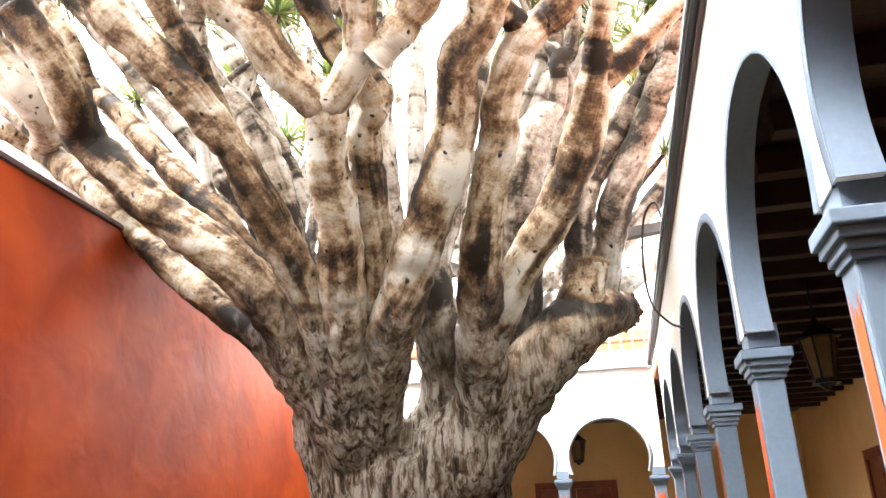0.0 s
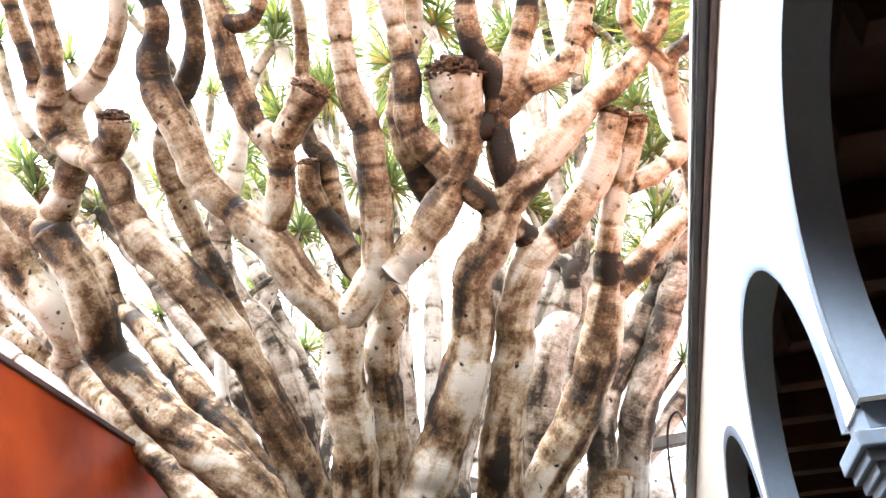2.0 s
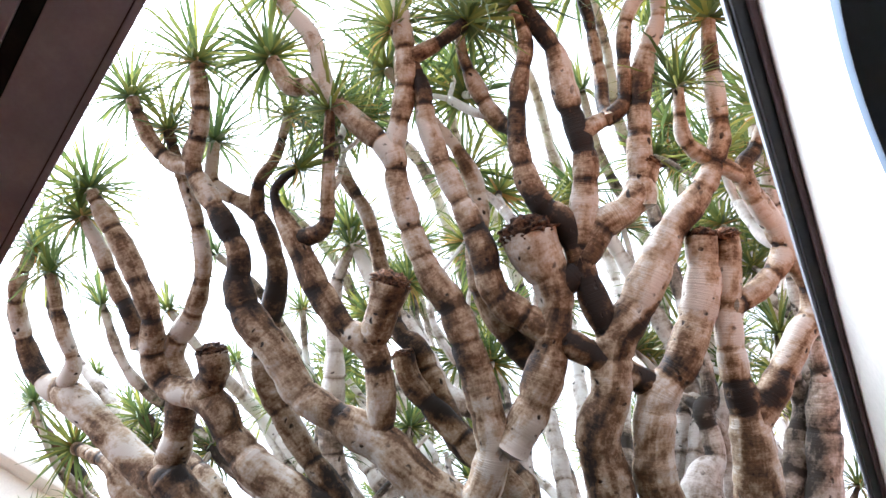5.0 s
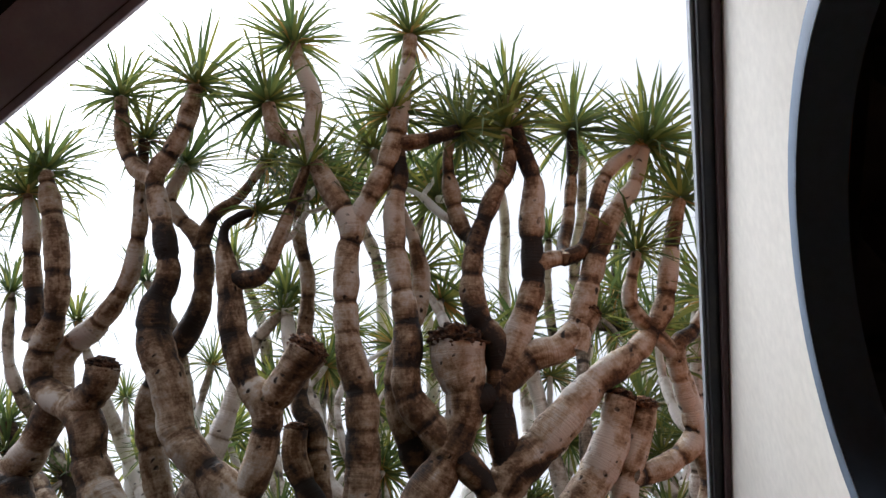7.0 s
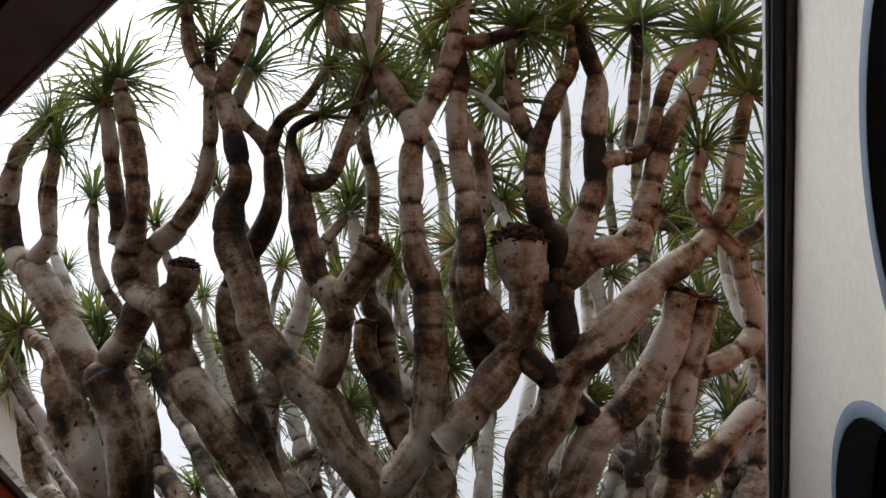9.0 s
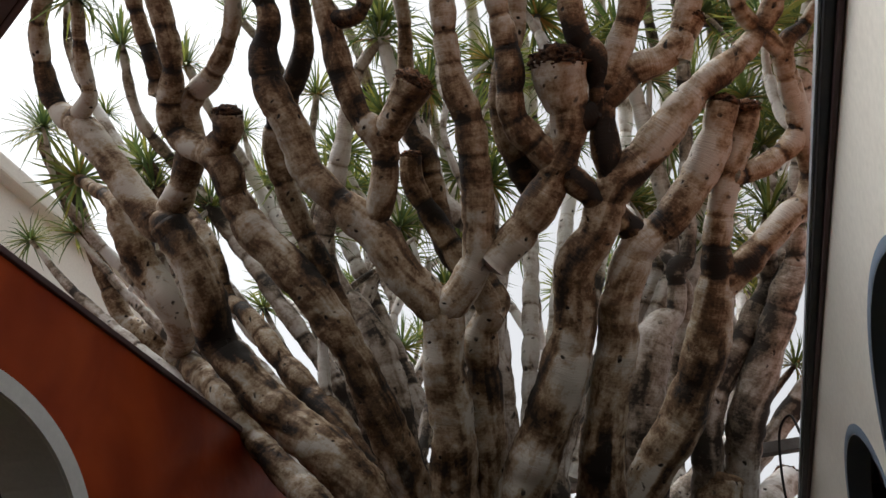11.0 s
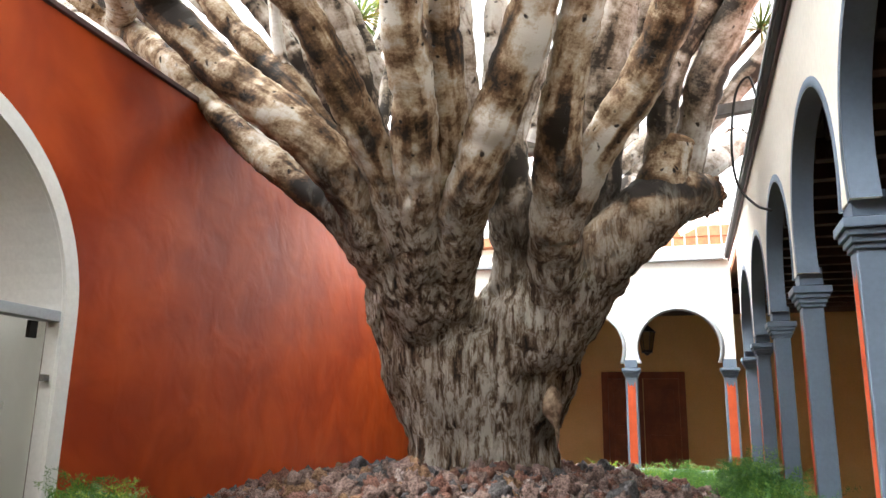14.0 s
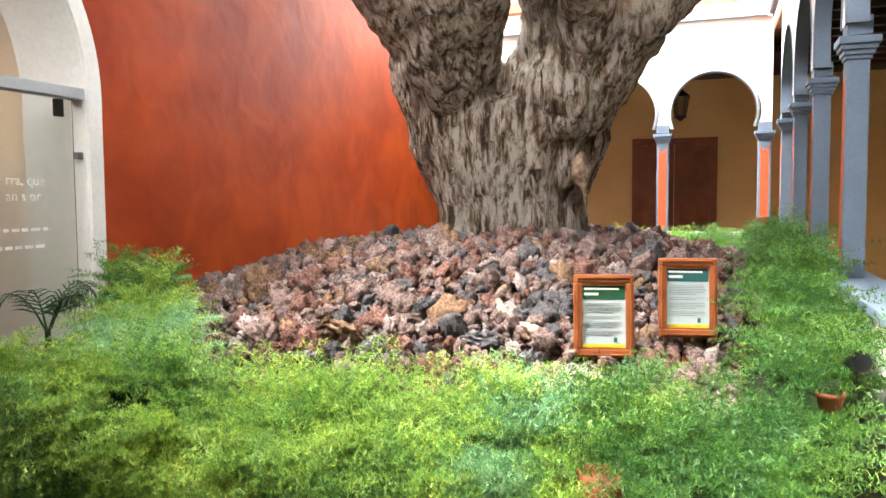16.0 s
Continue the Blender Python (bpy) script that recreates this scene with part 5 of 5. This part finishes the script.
# side shoots from the limbs, rising into the crown behind them
low = [(p, q, b[-1]) for b in own for p, q in zip(b[1:-2], b[2:-1]) if 3.9 < p.z < 5.6]
for k in range(9):
    p, q, r = gro.choice(low)
    inward = Vector((-1.92 - p.x, 7.2 - p.y, 0)).normalized()
    w = ((q - p).normalized() * 0.4 + inward * gro.uniform(0.0, 0.55) + Vector((gro.uniform(-0.5, 0.5), 0, 0.9))).normalized()
    fork(p, w, min(0.075, r * 0.62), 2, gro.uniform(0.9, 1.25))
high = [(p, q, b[-1]) for b in own for p, q in zip(b[2:-2], b[3:-1]) if 5.5 < p.z < 6.7]
for k in range(14):
    p, q, r = gro.choice(high)
    inward = Vector((-1.92 - p.x, 7.2 - p.y, 0)).normalized()
    w = ((q - p).normalized() * 0.5 + inward * gro.uniform(0.1, 0.8) + Vector((gro.uniform(-0.6, 0.6), 0, 0.7))).normalized()
    fork(p, w, min(0.05, r * 0.6), 1, gro.uniform(0.5, 0.75))


def rosette_mesh(seed, blades=64):
    """A tuft of stiff sword leaves about +z."""
    rnd = random.Random(seed)
    v, f = [], []
    for k in range(blades):
        a = k * 2.39996 + rnd.uniform(-0.2, 0.2)
        tilt = 0.10 + 1.85 * (k / blades) ** 0.85 + rnd.uniform(-0.1, 0.1)
        L, wd = rnd.uniform(0.40, 0.56), rnd.uniform(0.010, 0.015)
        side = Vector((-math.sin(a), math.cos(a), 0))
        base = len(v)
        p = Vector((math.cos(a), math.sin(a), 0)) * 0.02
        for s, w in ((0, 1.0), (0.35, 1.0), (0.7, 0.7), (1.0, 0.0)):
            t = tilt + s * s * 0.35 * rnd.uniform(0.5, 1.4)
            d = Vector((math.cos(a) * math.sin(t), math.sin(a) * math.sin(t), math.cos(t)))
            q = p + d * L * s
            if w:
                v += [q + side * wd * w, q - side * wd * w]
            else:
                v.append(q)
        f += [(base, base + 1, base + 3, base + 2), (base + 2, base + 3, base + 5, base + 4), (base + 4, base + 5, base + 6)]
    me = bpy.data.meshes.new("rosette")
    me.from_pydata(v, [], f)
    me.materials.append(M_BLADE)
    return me


def skirt_mesh(seed):
    rnd = random.Random(seed)
    v, f = [], []
    for k in range(9):
        a, L = rnd.uniform(0, 6.28), rnd.uniform(0.16, 0.32)
        d = Vector((math.cos(a), math.sin(a), rnd.uniform(-0.5, 0.25))).normalized()
        side = Vector((-math.sin(a), math.cos(a), 0)) * 0.010
        b = len(v)
        v += [side, -side, d * L * 0.6 - side * 0.8, d * L * 0.6 + side * 0.8, d * L + Vector((0, 0, -0.06))]
        f += [(b, b + 1, b + 2, b + 3), (b + 3, b + 2, b + 4)]
    me = bpy.data.meshes.new("skirt")
    me.from_pydata(v, [], f)
    me.materials.append(M_DRYLEAF)
    return me


rosettes, skirts = [rosette_mesh(k) for k in range(7)], [skirt_mesh(k) for k in range(5)]
for k, (p, way, r) in enumerate(tips):
    m = INV @ Matrix.Translation(p + way * r * 0.4) @ (way + Vector((0, 0, 0.5))).to_track_quat("Z", "Y").to_matrix().to_4x4() @ Matrix.Rotation(gro.uniform(0, 6.28), 4, "Z")
    s = gro.uniform(0.92, 1.2) * (1.0 if r > 0.03 else 0.8)
    o = new("leaf_rosette", rosettes[k % 7])
    o.parent, o.matrix_basis = tree, m @ Matrix.Scale(s, 4)
    if k % 2 == 0:
        o = new("dry_leaves", skirts[k % 5])
        o.parent, o.matrix_basis = tree, m

# steel prop and cable by the arcade eave
pb = thing("support_beam", "grey steel prop reaching from the eave to the tree", "beam")
box("beam", (-0.48, -0.045, -0.05), (0.12, 0.045, 0.05), M_STEEL, pb, "", 0.006)
box("plate", (-0.50, -0.07, -0.08), (-0.482, 0.07, 0.08), M_STEEL, pb, "end plate")
pb.matrix_basis = pose(0.66, 6.5, 4.36, 0, 0, -12)
cable = link("hanging_cable", tube([(0.64, 6.0, 4.22, 0.011), (0.60, 6.1, 4.45, 0.011), (0.50, 6.2, 4.35, 0.011), (0.45, 6.3, 3.95, 0.011), (0.48, 6.35, 3.62, 0.011), (0.60, 6.3, 3.42, 0.011), (0.70, 6.2, 3.34, 0.011)], 0.03, 8), M_IRON, None, "", True)
tagged(cable, "black electric cable looping from the eave to the wall", "cable")


# ---- the planter: kerb, earth, lava stones, fern ----
def mound(x, y):
    d = ((x + 1.9) / 2.9) ** 2 + ((y - 7.1) / 4.0) ** 2
    return 0.66 + 0.60 * max(0.0, 1 - d) ** 0.8 + 0.03 * noise.noise(Vector((x * 1.7, y * 1.7, 0)))


def outline(u, grow=0.0):
    """The planter's rounded edge, u from 0 to 1."""
    a = 2 * math.pi * u
    ca, sa = math.cos(a), math.sin(a)
    k = 0.36
    return (-1.88 + (2.40 + grow) * math.copysign(abs(ca) ** k, ca), 6.75 + (4.0 + grow) * math.copysign(abs(sa) ** k, sa))


bm = bmesh.new()
N = 160
rings = []
for g, z in ((0.0, 0.0), (0.0, 0.46), (0.05, 0.46), (0.05, 0.55), (-0.14, 0.55), (-0.14, 0.30)):
    rings.append([bm.verts.new((*outline(i / N, g), z)) for i in range(N)])
for a, b in zip(rings, rings[1:]):
    for i in range(N):
        bm.faces.new([a[i], a[(i + 1) % N], b[(i + 1) % N], b[i]])
pk = structure(part("planter_kerb", bm, M_STONE), "grey stone kerb of the raised planter", "kerb")
bm = bmesh.new()
G = 60
grid = [[None] * (G + 1) for _ in range(G + 1)]
for i in range(G + 1):
    for j in range(G + 1):
        u, v = -1 + 2 * i / G, -1 + 2 * j / G
        x, y = -1.88 + 2.2 * u, 6.75 + 3.9 * v
        grid[i][j] = bm.verts.new((x, y, min(mound(x, y) - 0.05, 0.50 + 0.9 * (1 - max(abs(u), abs(v))) * 3)))
for i in range(G):
    for j in range(G):
        bm.faces.new([grid[i][j], grid[i + 1][j], grid[i + 1][j + 1], grid[i][j + 1]])
tagged(part("planter_earth", bm, M_SOIL, None, "", True), "dark earth heaped inside the planter", "earth", "", "structure")

rk = random.Random(5)


ROCK = 0.065


def rock_mesh(seed, fine):
    bm = bmesh.new()
    bmesh.ops.create_icosphere(bm, subdivisions=fine, radius=1.0)
    o = Vector((seed * 3.7, seed * 1.3, 0))
    for v in bm.verts:
        n = v.co.normalized()
        chip = min(1.0, 0.92 + 0.5 * noise.noise(n * 0.9 + o)) - 0.22 * abs(noise.noise(n * 2.2 + o)) * 2
        v.co = n * ROCK * (chip + 0.34 * noise.noise(n * 2.6 + o) + 0.30 * noise.noise(n * 5.0 + o) + 0.20 * noise.noise(n * 9.0 + o) + 0.13 * noise.noise(n * 17.0 + o) - 0.25 * max(0.0, noise.noise(n * 7.0 - o) - 0.15))
    me = bpy.data.meshes.new("rock")
    bm.to_mesh(me)
    bm.free()
    return me


mats = [0, 0, 1, 1, 1, 4, 1, 2, 1, 0, 1, 3, 2, 0, 1, 2]
rock_shapes, near_shapes = [], []
for shapes, fine in ((rock_shapes, 3), (near_shapes, 4)):
    for k in range(16):
        me = rock_mesh(k, fine)
        me.materials.append(ROCKS[mats[k]])
        me.polygons.foreach_set("use_smooth", [True] * len(me.polygons))
        shapes.append(me)
stones = thing("lava_stones", "heap of rusty brown and grey lava stones round the tree", "stones")
spots = []
for _ in range(22000):
    x, y = rk.uniform(-4.1, 0.3), rk.uniform(3.15, 10.2)
    if (x + 1.92) ** 2 + (y - 7.2) ** 2 < 0.6 or abs(x + 1.88) > 2.25:
        continue
    if x > 0.05 + 0.02 * y or x < -3.55 + 0.0 * y and y < 4.3:
        continue
    r = rk.choice((0.022, 0.028, 0.035, 0.042, 0.05, 0.062, 0.075, 0.10)) * rk.uniform(0.85, 1.2)
    if all((x - a) ** 2 + (y - b) ** 2 > ((r + c) * 0.66) ** 2 for a, b, c in spots):
        spots.append((x, y, r))
spots.sort(key=lambda s: s[1])
heap_v, heap_f, heap_m, off = [], [], [], 0
for k, (x, y, r) in enumerate(spots):
    me = near_shapes[k % 16] if k < 300 else rock_shapes[k % 16]
    m = Matrix.Translation((x, y, mound(x, y) + r * 0.25)) @ Euler((rk.uniform(0, 6.28), rk.uniform(0, 6.28), rk.uniform(0, 6.28))).to_matrix().to_4x4() @ Matrix.Diagonal((r * rk.uniform(1.05, 1.6) / ROCK, r / ROCK, r * rk.uniform(0.65, 1.0) / ROCK, 1))
    if k < 300:
        o = new("lava_stone", me)
        o.parent, o.matrix_basis = stones, m
    else:
        heap_v += [m @ v.co for v in me.vertices]
        heap_f += [[i + off for i in p.vertices] for p in me.polygons]
        heap_m += [mats[k % 16]] * len(me.polygons)
        off += len(me.vertices)
me = bpy.data.meshes.new("rubble")
me.from_pydata(heap_v, [], heap_f)
for mm in ROCKS:
    me.materials.append(mm)
me.polygons.foreach_set("material_index", heap_m)
me.polygons.foreach_set("use_smooth", [True] * len(me.polygons))
o = new("rubble", me)
o.parent = stones
o["kind"] = "stuff"
stick = link("dead_stick", tube([(-1.19, 4.15, 1.00, 0.018), (-1.12, 4.04, 0.93, 0.028), (-1.05, 3.94, 0.89, 0.026), (-0.94, 3.9, 0.885, 0.034), (-0.86, 3.88, 0.87, 0.015)], 0.03, 10, 0.35, 3), M_DEAD, None, "", True)
tagged(stick, "bleached broken branch lying on the lava stones", "stick")


def fern_top(x, y):
    """Height of the fern border over the planter, or None outside it."""
    if (abs(x + 1.88) / 2.56) ** 5.6 + (abs(y - 6.75) / 4.32) ** 5.6 > 1:
        return None
    n = 0.16 * noise.noise(Vector((x * 2.7, y * 2.7, 8.0))) + 0.09 * noise.noise(Vector((x * 1.6, y * 1.6, 3.0))) + 0.09 * noise.noise(Vector((x * 4.8, y * 4.8, 1.0)))
    h = None
    if 2.25 < y < 3.42:
        h = 0.72 - 0.30 * max(0, (2.65 - y) / 0.4) ** 1.5 - 0.16 * max(0, (y - 3.1) / 0.4)
    if x > 0.25 + 0.045 * (y - 3.9) and y >= 3.2:
        h = max(h or 0, 0.94 + 0.09 * (min(y, 6.2) - 3.2))
    if x < -0.83 * y and 2.5 < y < 4.7:
        h = max(h or 0, 0.84 + 0.17 * (min(y, 4.3) - 3.0))
    if y > 8.9 and x > -1.2:
        h = max(h or 0, 1.02)
    if h is not None and x < -0.96 * (y + 0.07):
        h = min(h, 1.40 - 0.165 * math.hypot(x, y))
    return None if h is None else h + n


fr = np.random.default_rng(4)


def frond(length):
    """Needles of one feathery sprig along +x, as triangles (n, 3, 3)."""
    tris = []
    for s in np.linspace(0.10, 1.0, 9):
        droop = -0.25 * s * s * length
        for side in (-1, 1):
            reach = length * 0.36 * math.sin(math.pi * (0.2 + 0.75 * (1.05 - s)))
            for q in (0.4, 0.72, 1.0):
                base = np.array([s * length + reach * q * 0.35, side * reach * q * 0.75, droop + fr.uniform(-0.010, 0.012)])
                for k in range(3):
                    d = np.array([fr.uniform(-0.5, 1.0), side * fr.uniform(-0.5, 1.0), fr.uniform(-0.4, 0.9)])
                    d *= fr.uniform(0.020, 0.036) / np.linalg.norm(d)
                    w = np.array([-d[1], d[0], fr.uniform(-0.01, 0.01)])
                    w *= 0.0027 / max(np.linalg.norm(w), 1e-6)
                    tris.append([base - w, base + w, base + d])
    return np.array(tris)


templates = [frond(l) for l in (0.15, 0.19, 0.22, 0.26, 0.30)]
pieces, hearts, tries = [], [], 0
while len(hearts) < 1150 and tries < 60000:
    tries += 1
    if fr.random() < 0.6:
        x, y = fr.uniform(-4.25, 0.60), fr.uniform(2.3, 3.7)
    elif fr.random() < 0.6:
        x, y = fr.uniform(-0.2, 0.62), fr.uniform(3.2, 10.6)
    else:
        x, y = fr.uniform(-4.3, -2.9) if fr.random() < 0.7 else fr.uniform(-1.2, 0.6), fr.uniform(2.4, 5.4) if fr.random() < 0.7 else fr.uniform(8.9, 10.7)
    h = fern_top(x, y)
    gap = 0.085 if y < 4.0 else 0.11
    if h is None or any((x - p) ** 2 + (y - q) ** 2 < gap ** 2 for p, q, _, _ in hearts):
        continue
    hearts.append((x, y, h + fr.uniform(-0.17, -0.03), False))
for x in np.arange(-4.3, 0.35, 0.055):
    for _ in range(3):
        hearts.append((x + fr.uniform(-0.06, 0.06), 2.60 + fr.uniform(-0.12, 0.05), fr.uniform(0.28, 0.66), True))
for x, y, z, front in hearts:
    if abs(x + 0.37) < 0.10 and y < 2.7:
        continue
    lean = fr.uniform(-0.35, 0.35)
    for k in range(7 if not front else 5):
        yaw = k * 0.9 + fr.uniform(-0.4, 0.4)
        pit = fr.uniform(0.0, 1.15) + lean
        if front or y < 2.62:
            yaw, pit = -1.57 + fr.uniform(-1.1, 1.1), fr.uniform(-0.7, 0.6)
        a, b, c, d = math.cos(yaw), math.sin(yaw), math.cos(pit), math.sin(pit)
        R = np.array([[a, -b, 0], [b, a, 0], [0, 0, 1]]) @ np.array([[c, 0, -d], [0, 1, 0], [d, 0, c]])
        at = np.array([x, y, z]) + fr.uniform(-0.015, 0.015, 3)
        pieces.append(templates[fr.integers(5)] @ R.T + at)


def needles(name, chosen, material, label):
    allv = np.concatenate(chosen).reshape(-1, 3)
    me = bpy.data.meshes.new(name)
    me.vertices.add(len(allv))
    me.vertices.foreach_set("co", allv.astype(np.float32).ravel())
    nt = len(allv) // 3
    me.loops.add(nt * 3)
    me.loops.foreach_set("vertex_index", np.arange(nt * 3, dtype=np.int32))
    me.polygons.add(nt)
    me.polygons.foreach_set("loop_start", np.arange(0, nt * 3, 3, dtype=np.int32))
    me.polygons.foreach_set("loop_total", np.full(nt, 3, dtype=np.int32))
    me.update()
    tagged(link(name, me, material), label, "fern", "", "stuff")


sorts = {"young": [], "deep": [], "blue": []}
for p in pieces:
    x, y, z = p[0, 0]
    patch = noise.noise(Vector((x * 1.1, y * 1.1, 6.0)))
    if abs(x + 0.72 + 0.1 * patch) < 0.10 or (x < -2.5 and patch > 0.12):
        sorts["blue"].append(p)
    elif -3.5 + 0.5 * noise.noise(Vector((y * 1.3, 4.0, 0))) < x < -0.45 + 0.5 * noise.noise(Vector((y * 1.5, 0, 0))):
        sorts["young"].append(p)
    else:
        sorts["deep"].append(p)
needles("fern_border", sorts["young"], M_FERN, "bright yellow-green feathery asparagus fern along the planter edge")
needles("deep_fern_border", sorts["deep"], M_FERNDEEP, "deep green feathery asparagus fern along the planter sides")
needles("pale_fern_border", sorts["blue"], M_FERNBLUE, "pale blue-green feathery asparagus fern among the border")
# filler sheet under the needles, with the shade between them put into its colour
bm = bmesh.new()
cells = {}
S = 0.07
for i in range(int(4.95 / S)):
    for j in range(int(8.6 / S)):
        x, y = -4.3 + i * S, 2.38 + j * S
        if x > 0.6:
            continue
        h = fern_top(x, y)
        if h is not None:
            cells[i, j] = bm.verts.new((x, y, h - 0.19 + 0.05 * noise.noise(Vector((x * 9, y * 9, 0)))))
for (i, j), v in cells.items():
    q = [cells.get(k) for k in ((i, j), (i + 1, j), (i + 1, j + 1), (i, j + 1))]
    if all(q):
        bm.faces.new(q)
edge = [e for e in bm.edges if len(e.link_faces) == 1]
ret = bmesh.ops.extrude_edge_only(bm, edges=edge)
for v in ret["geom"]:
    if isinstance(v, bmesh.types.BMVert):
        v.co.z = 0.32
tagged(part("fern_shade_sheet", bm, M_FERNCORE, None, "", True), "dark green sheet with the shade inside the fern border painted in", "fern", "", "stuff")


def info_panel(label, head, at, turn, lean):
    """A framed information sheet on a short post."""
    ip = thing("information_panel", label, "sign", "information panels")
    W, H, b = 0.30, 0.42, 0.042
    for n, lo, hi in (("frame_top", (-W / 2, -0.02, H - b), (W / 2, 0.025, H)), ("frame_bottom", (-W / 2, -0.02, 0), (W / 2, 0.025, b)), ("frame_side", (-W / 2, -0.02, b), (-W / 2 + b, 0.025, H - b)), ("frame_side", (W / 2 - b, -0.02, b), (W / 2, 0.025, H - b))):
        box(n, lo, hi, M_FRAMEWOOD, ip, "", 0.008)
    for n, lo, hi in (("inner_moulding", (-W / 2 + b, -0.012, H - b - 0.012), (W / 2 - b, 0.02, H - b)), ("inner_moulding", (-W / 2 + b, -0.012, b), (W / 2 - b, 0.02, b + 0.008))):
        box(n, lo, hi, M_FRAMEWOOD, ip)
    for x in (-W / 2 + 0.012, W / 2 - 0.020):
        box("outer_moulding", (x, -0.027, 0.012), (x + 0.008, -0.0195, H - 0.012), M_FRAMEWOOD, ip, "", 0.003)
    for z in (0.012, H - 0.020):
        box("outer_moulding", (-W / 2 + 0.021, -0.027, z), (W / 2 - 0.021, -0.0195, z + 0.008), M_FRAMEWOOD, ip, "", 0.003)
    sheet = box("sheet", (-W / 2 + b, 0.0, b + 0.008), (W / 2 - b, 0.02, H - b - 0.012), M_PAPER, ip, "printed pale sheet")
    x0, x1 = -W / 2 + b + 0.002, W / 2 - b - 0.002
    box("heading_band", (x0, -0.003, H - 0.125), (x1, -0.0005, H - 0.056), head, sheet, "dark heading band")
    box("foot_band", (x0, -0.003, b + 0.01), (x1, -0.0005, b + 0.026), M_YELLOW, sheet, "yellow foot band")
    box("logo", (0.05, -0.003, 0.078), (0.066, -0.0005, 0.102), M_TEAL, sheet, "small dark emblem")
    box("heading_line", (x0 + 0.008, -0.005, H - 0.078), (x1 - 0.03, -0.0032, H - 0.068), M_PALEINK, sheet)
    box("heading_line", (x0 + 0.008, -0.005, H - 0.106), (x0 + 0.08, -0.0032, H - 0.092), M_PALEINK, sheet)
    z = H - 0.15
    rr = random.Random(2)
    for block in (6, 2, 4, 3):
        for i in range(block):
            box("text_line", (x0 + 0.012, -0.003, z), (x1 - 0.012 - (0.05 if i == block - 1 else rr.uniform(0, 0.012)), -0.0005, z + 0.0042), M_INK, sheet)
            z -= 0.0088
        z -= 0.011
    box("post", (-0.02, 0.026, -0.55), (0.02, 0.06, H - 0.05), M_FRAMEWOOD, ip)
    ip.matrix_basis = pose(*at, -lean, 0, turn)
    return ip


info_panel("varnished wooden frame with a green-headed information sheet", M_GREENP, (-0.535, 3.80, 0.775), 14, 6)
info_panel("varnished wooden frame with a teal-headed information sheet", M_TEAL, (-0.145, 4.15, 0.84), 10, 6)


def pot(label, at, r, h):
    bm = bmesh.new()
    prof = [(0.72, 0), (0.98, 0.8), (1.1, 0.8), (1.1, 1.0), (0.95, 1.0), (0.9, 0.8)]
    rows = [[bm.verts.new((r * k * math.cos(6.2832 * i / 28), r * k * math.sin(6.2832 * i / 28), h * z)) for i in range(28)] for k, z in prof]
    for a, b in zip(rows, rows[1:]):
        for i in range(28):
            bm.faces.new([a[i], a[(i + 1) % 28], b[(i + 1) % 28], b[i]])
    bm.faces.new(rows[0])
    bm.faces.new(rows[-1])
    ob = part("flower_pot", bm, M_POT, None, "", True)
    ob.location = at
    return tagged(ob, label, "pot", "terracotta pots")


pot("terracotta pot half hidden in the fern at the kerb", (-0.38, 2.59, 0.0), 0.075, 0.62)
pot("small terracotta pot sunk in the fern", (0.42, 3.20, 0.72), 0.05, 0.10)
sp = thing("garden_spotlight", "small black spotlight set in the fern", "spotlight", "", (0.52, 3.30, 0.92))
bm = bmesh.new()
bmesh.ops.create_cone(bm, cap_ends=True, segments=20, radius1=0.03, radius2=0.042, depth=0.08, matrix=Matrix.Rotation(radians(70), 4, "X") @ Matrix.Rotation(radians(20), 4, "Y"))
part("housing", bm, M_IRON, sp, "", False)
box("stake", (-0.008, -0.008, -0.4), (0.008, 0.008, -0.03), M_IRON, sp)

# potted palm by the doorway
palm = thing("potted_palm", "dark green feather palm beside the glass doorway", "palm", "", (-4.12, 3.72, 0.0))
rp = random.Random(8)
for k in range(9):
    a = rp.uniform(0, 6.28)
    L = rp.uniform(0.28, 0.42)
    pts = [(0, 0, 0.72, 0.008)]
    for s in (0.35, 0.7, 1.0):
        pts.append((math.cos(a) * L * s * 0.8, math.sin(a) * L * s * 0.8, 0.72 + 0.8 * math.sin(2.3 * s) * L, 0.007 * (1.1 - s)))
    rib = link("frond_stem", tube(pts, 0.05, 6), M_PALM, palm)
    c = spline(pts, 0.03)
    v, f = [], []
    for i in range(4, len(c) - 1):
        d = Vector(c[i + 1, :3] - c[i - 1, :3]).normalized()
        sd = d.cross(Vector((0, 0, 1))).normalized()
        for s in (-1, 1):
            p = Vector(c[i, :3])
            t = (sd * s + d * 0.7 + Vector((0, 0, -0.25))).normalized() * 0.22 * (1.1 - 0.5 * i / len(c))
            b = len(v)
            v += [p - d * 0.006, p + d * 0.006, p + t * 0.6 + d * 0.006, p + t * 0.6 - d * 0.006, p + t + Vector((0, 0, -0.03))]
            f += [(b, b + 1, b + 2, b + 3), (b + 3, b + 2, b + 4)]
    me = bpy.data.meshes.new("leaflets")
    me.from_pydata(v, [], f)
    link("leaf_blade", me, M_PALM, rib)
bm = bmesh.new()
bmesh.ops.create_cone(bm, cap_ends=True, segments=24, radius1=0.15, radius2=0.21, depth=0.4, matrix=Matrix.Translation((0, 0, 0.2)))
part("pot", bm, M_POT, palm, "round planter pot")
link("stem", tube([(0, 0, 0.35, 0.03), (0, 0, 0.74, 0.02)], 0.1, 8), M_PALM, palm)
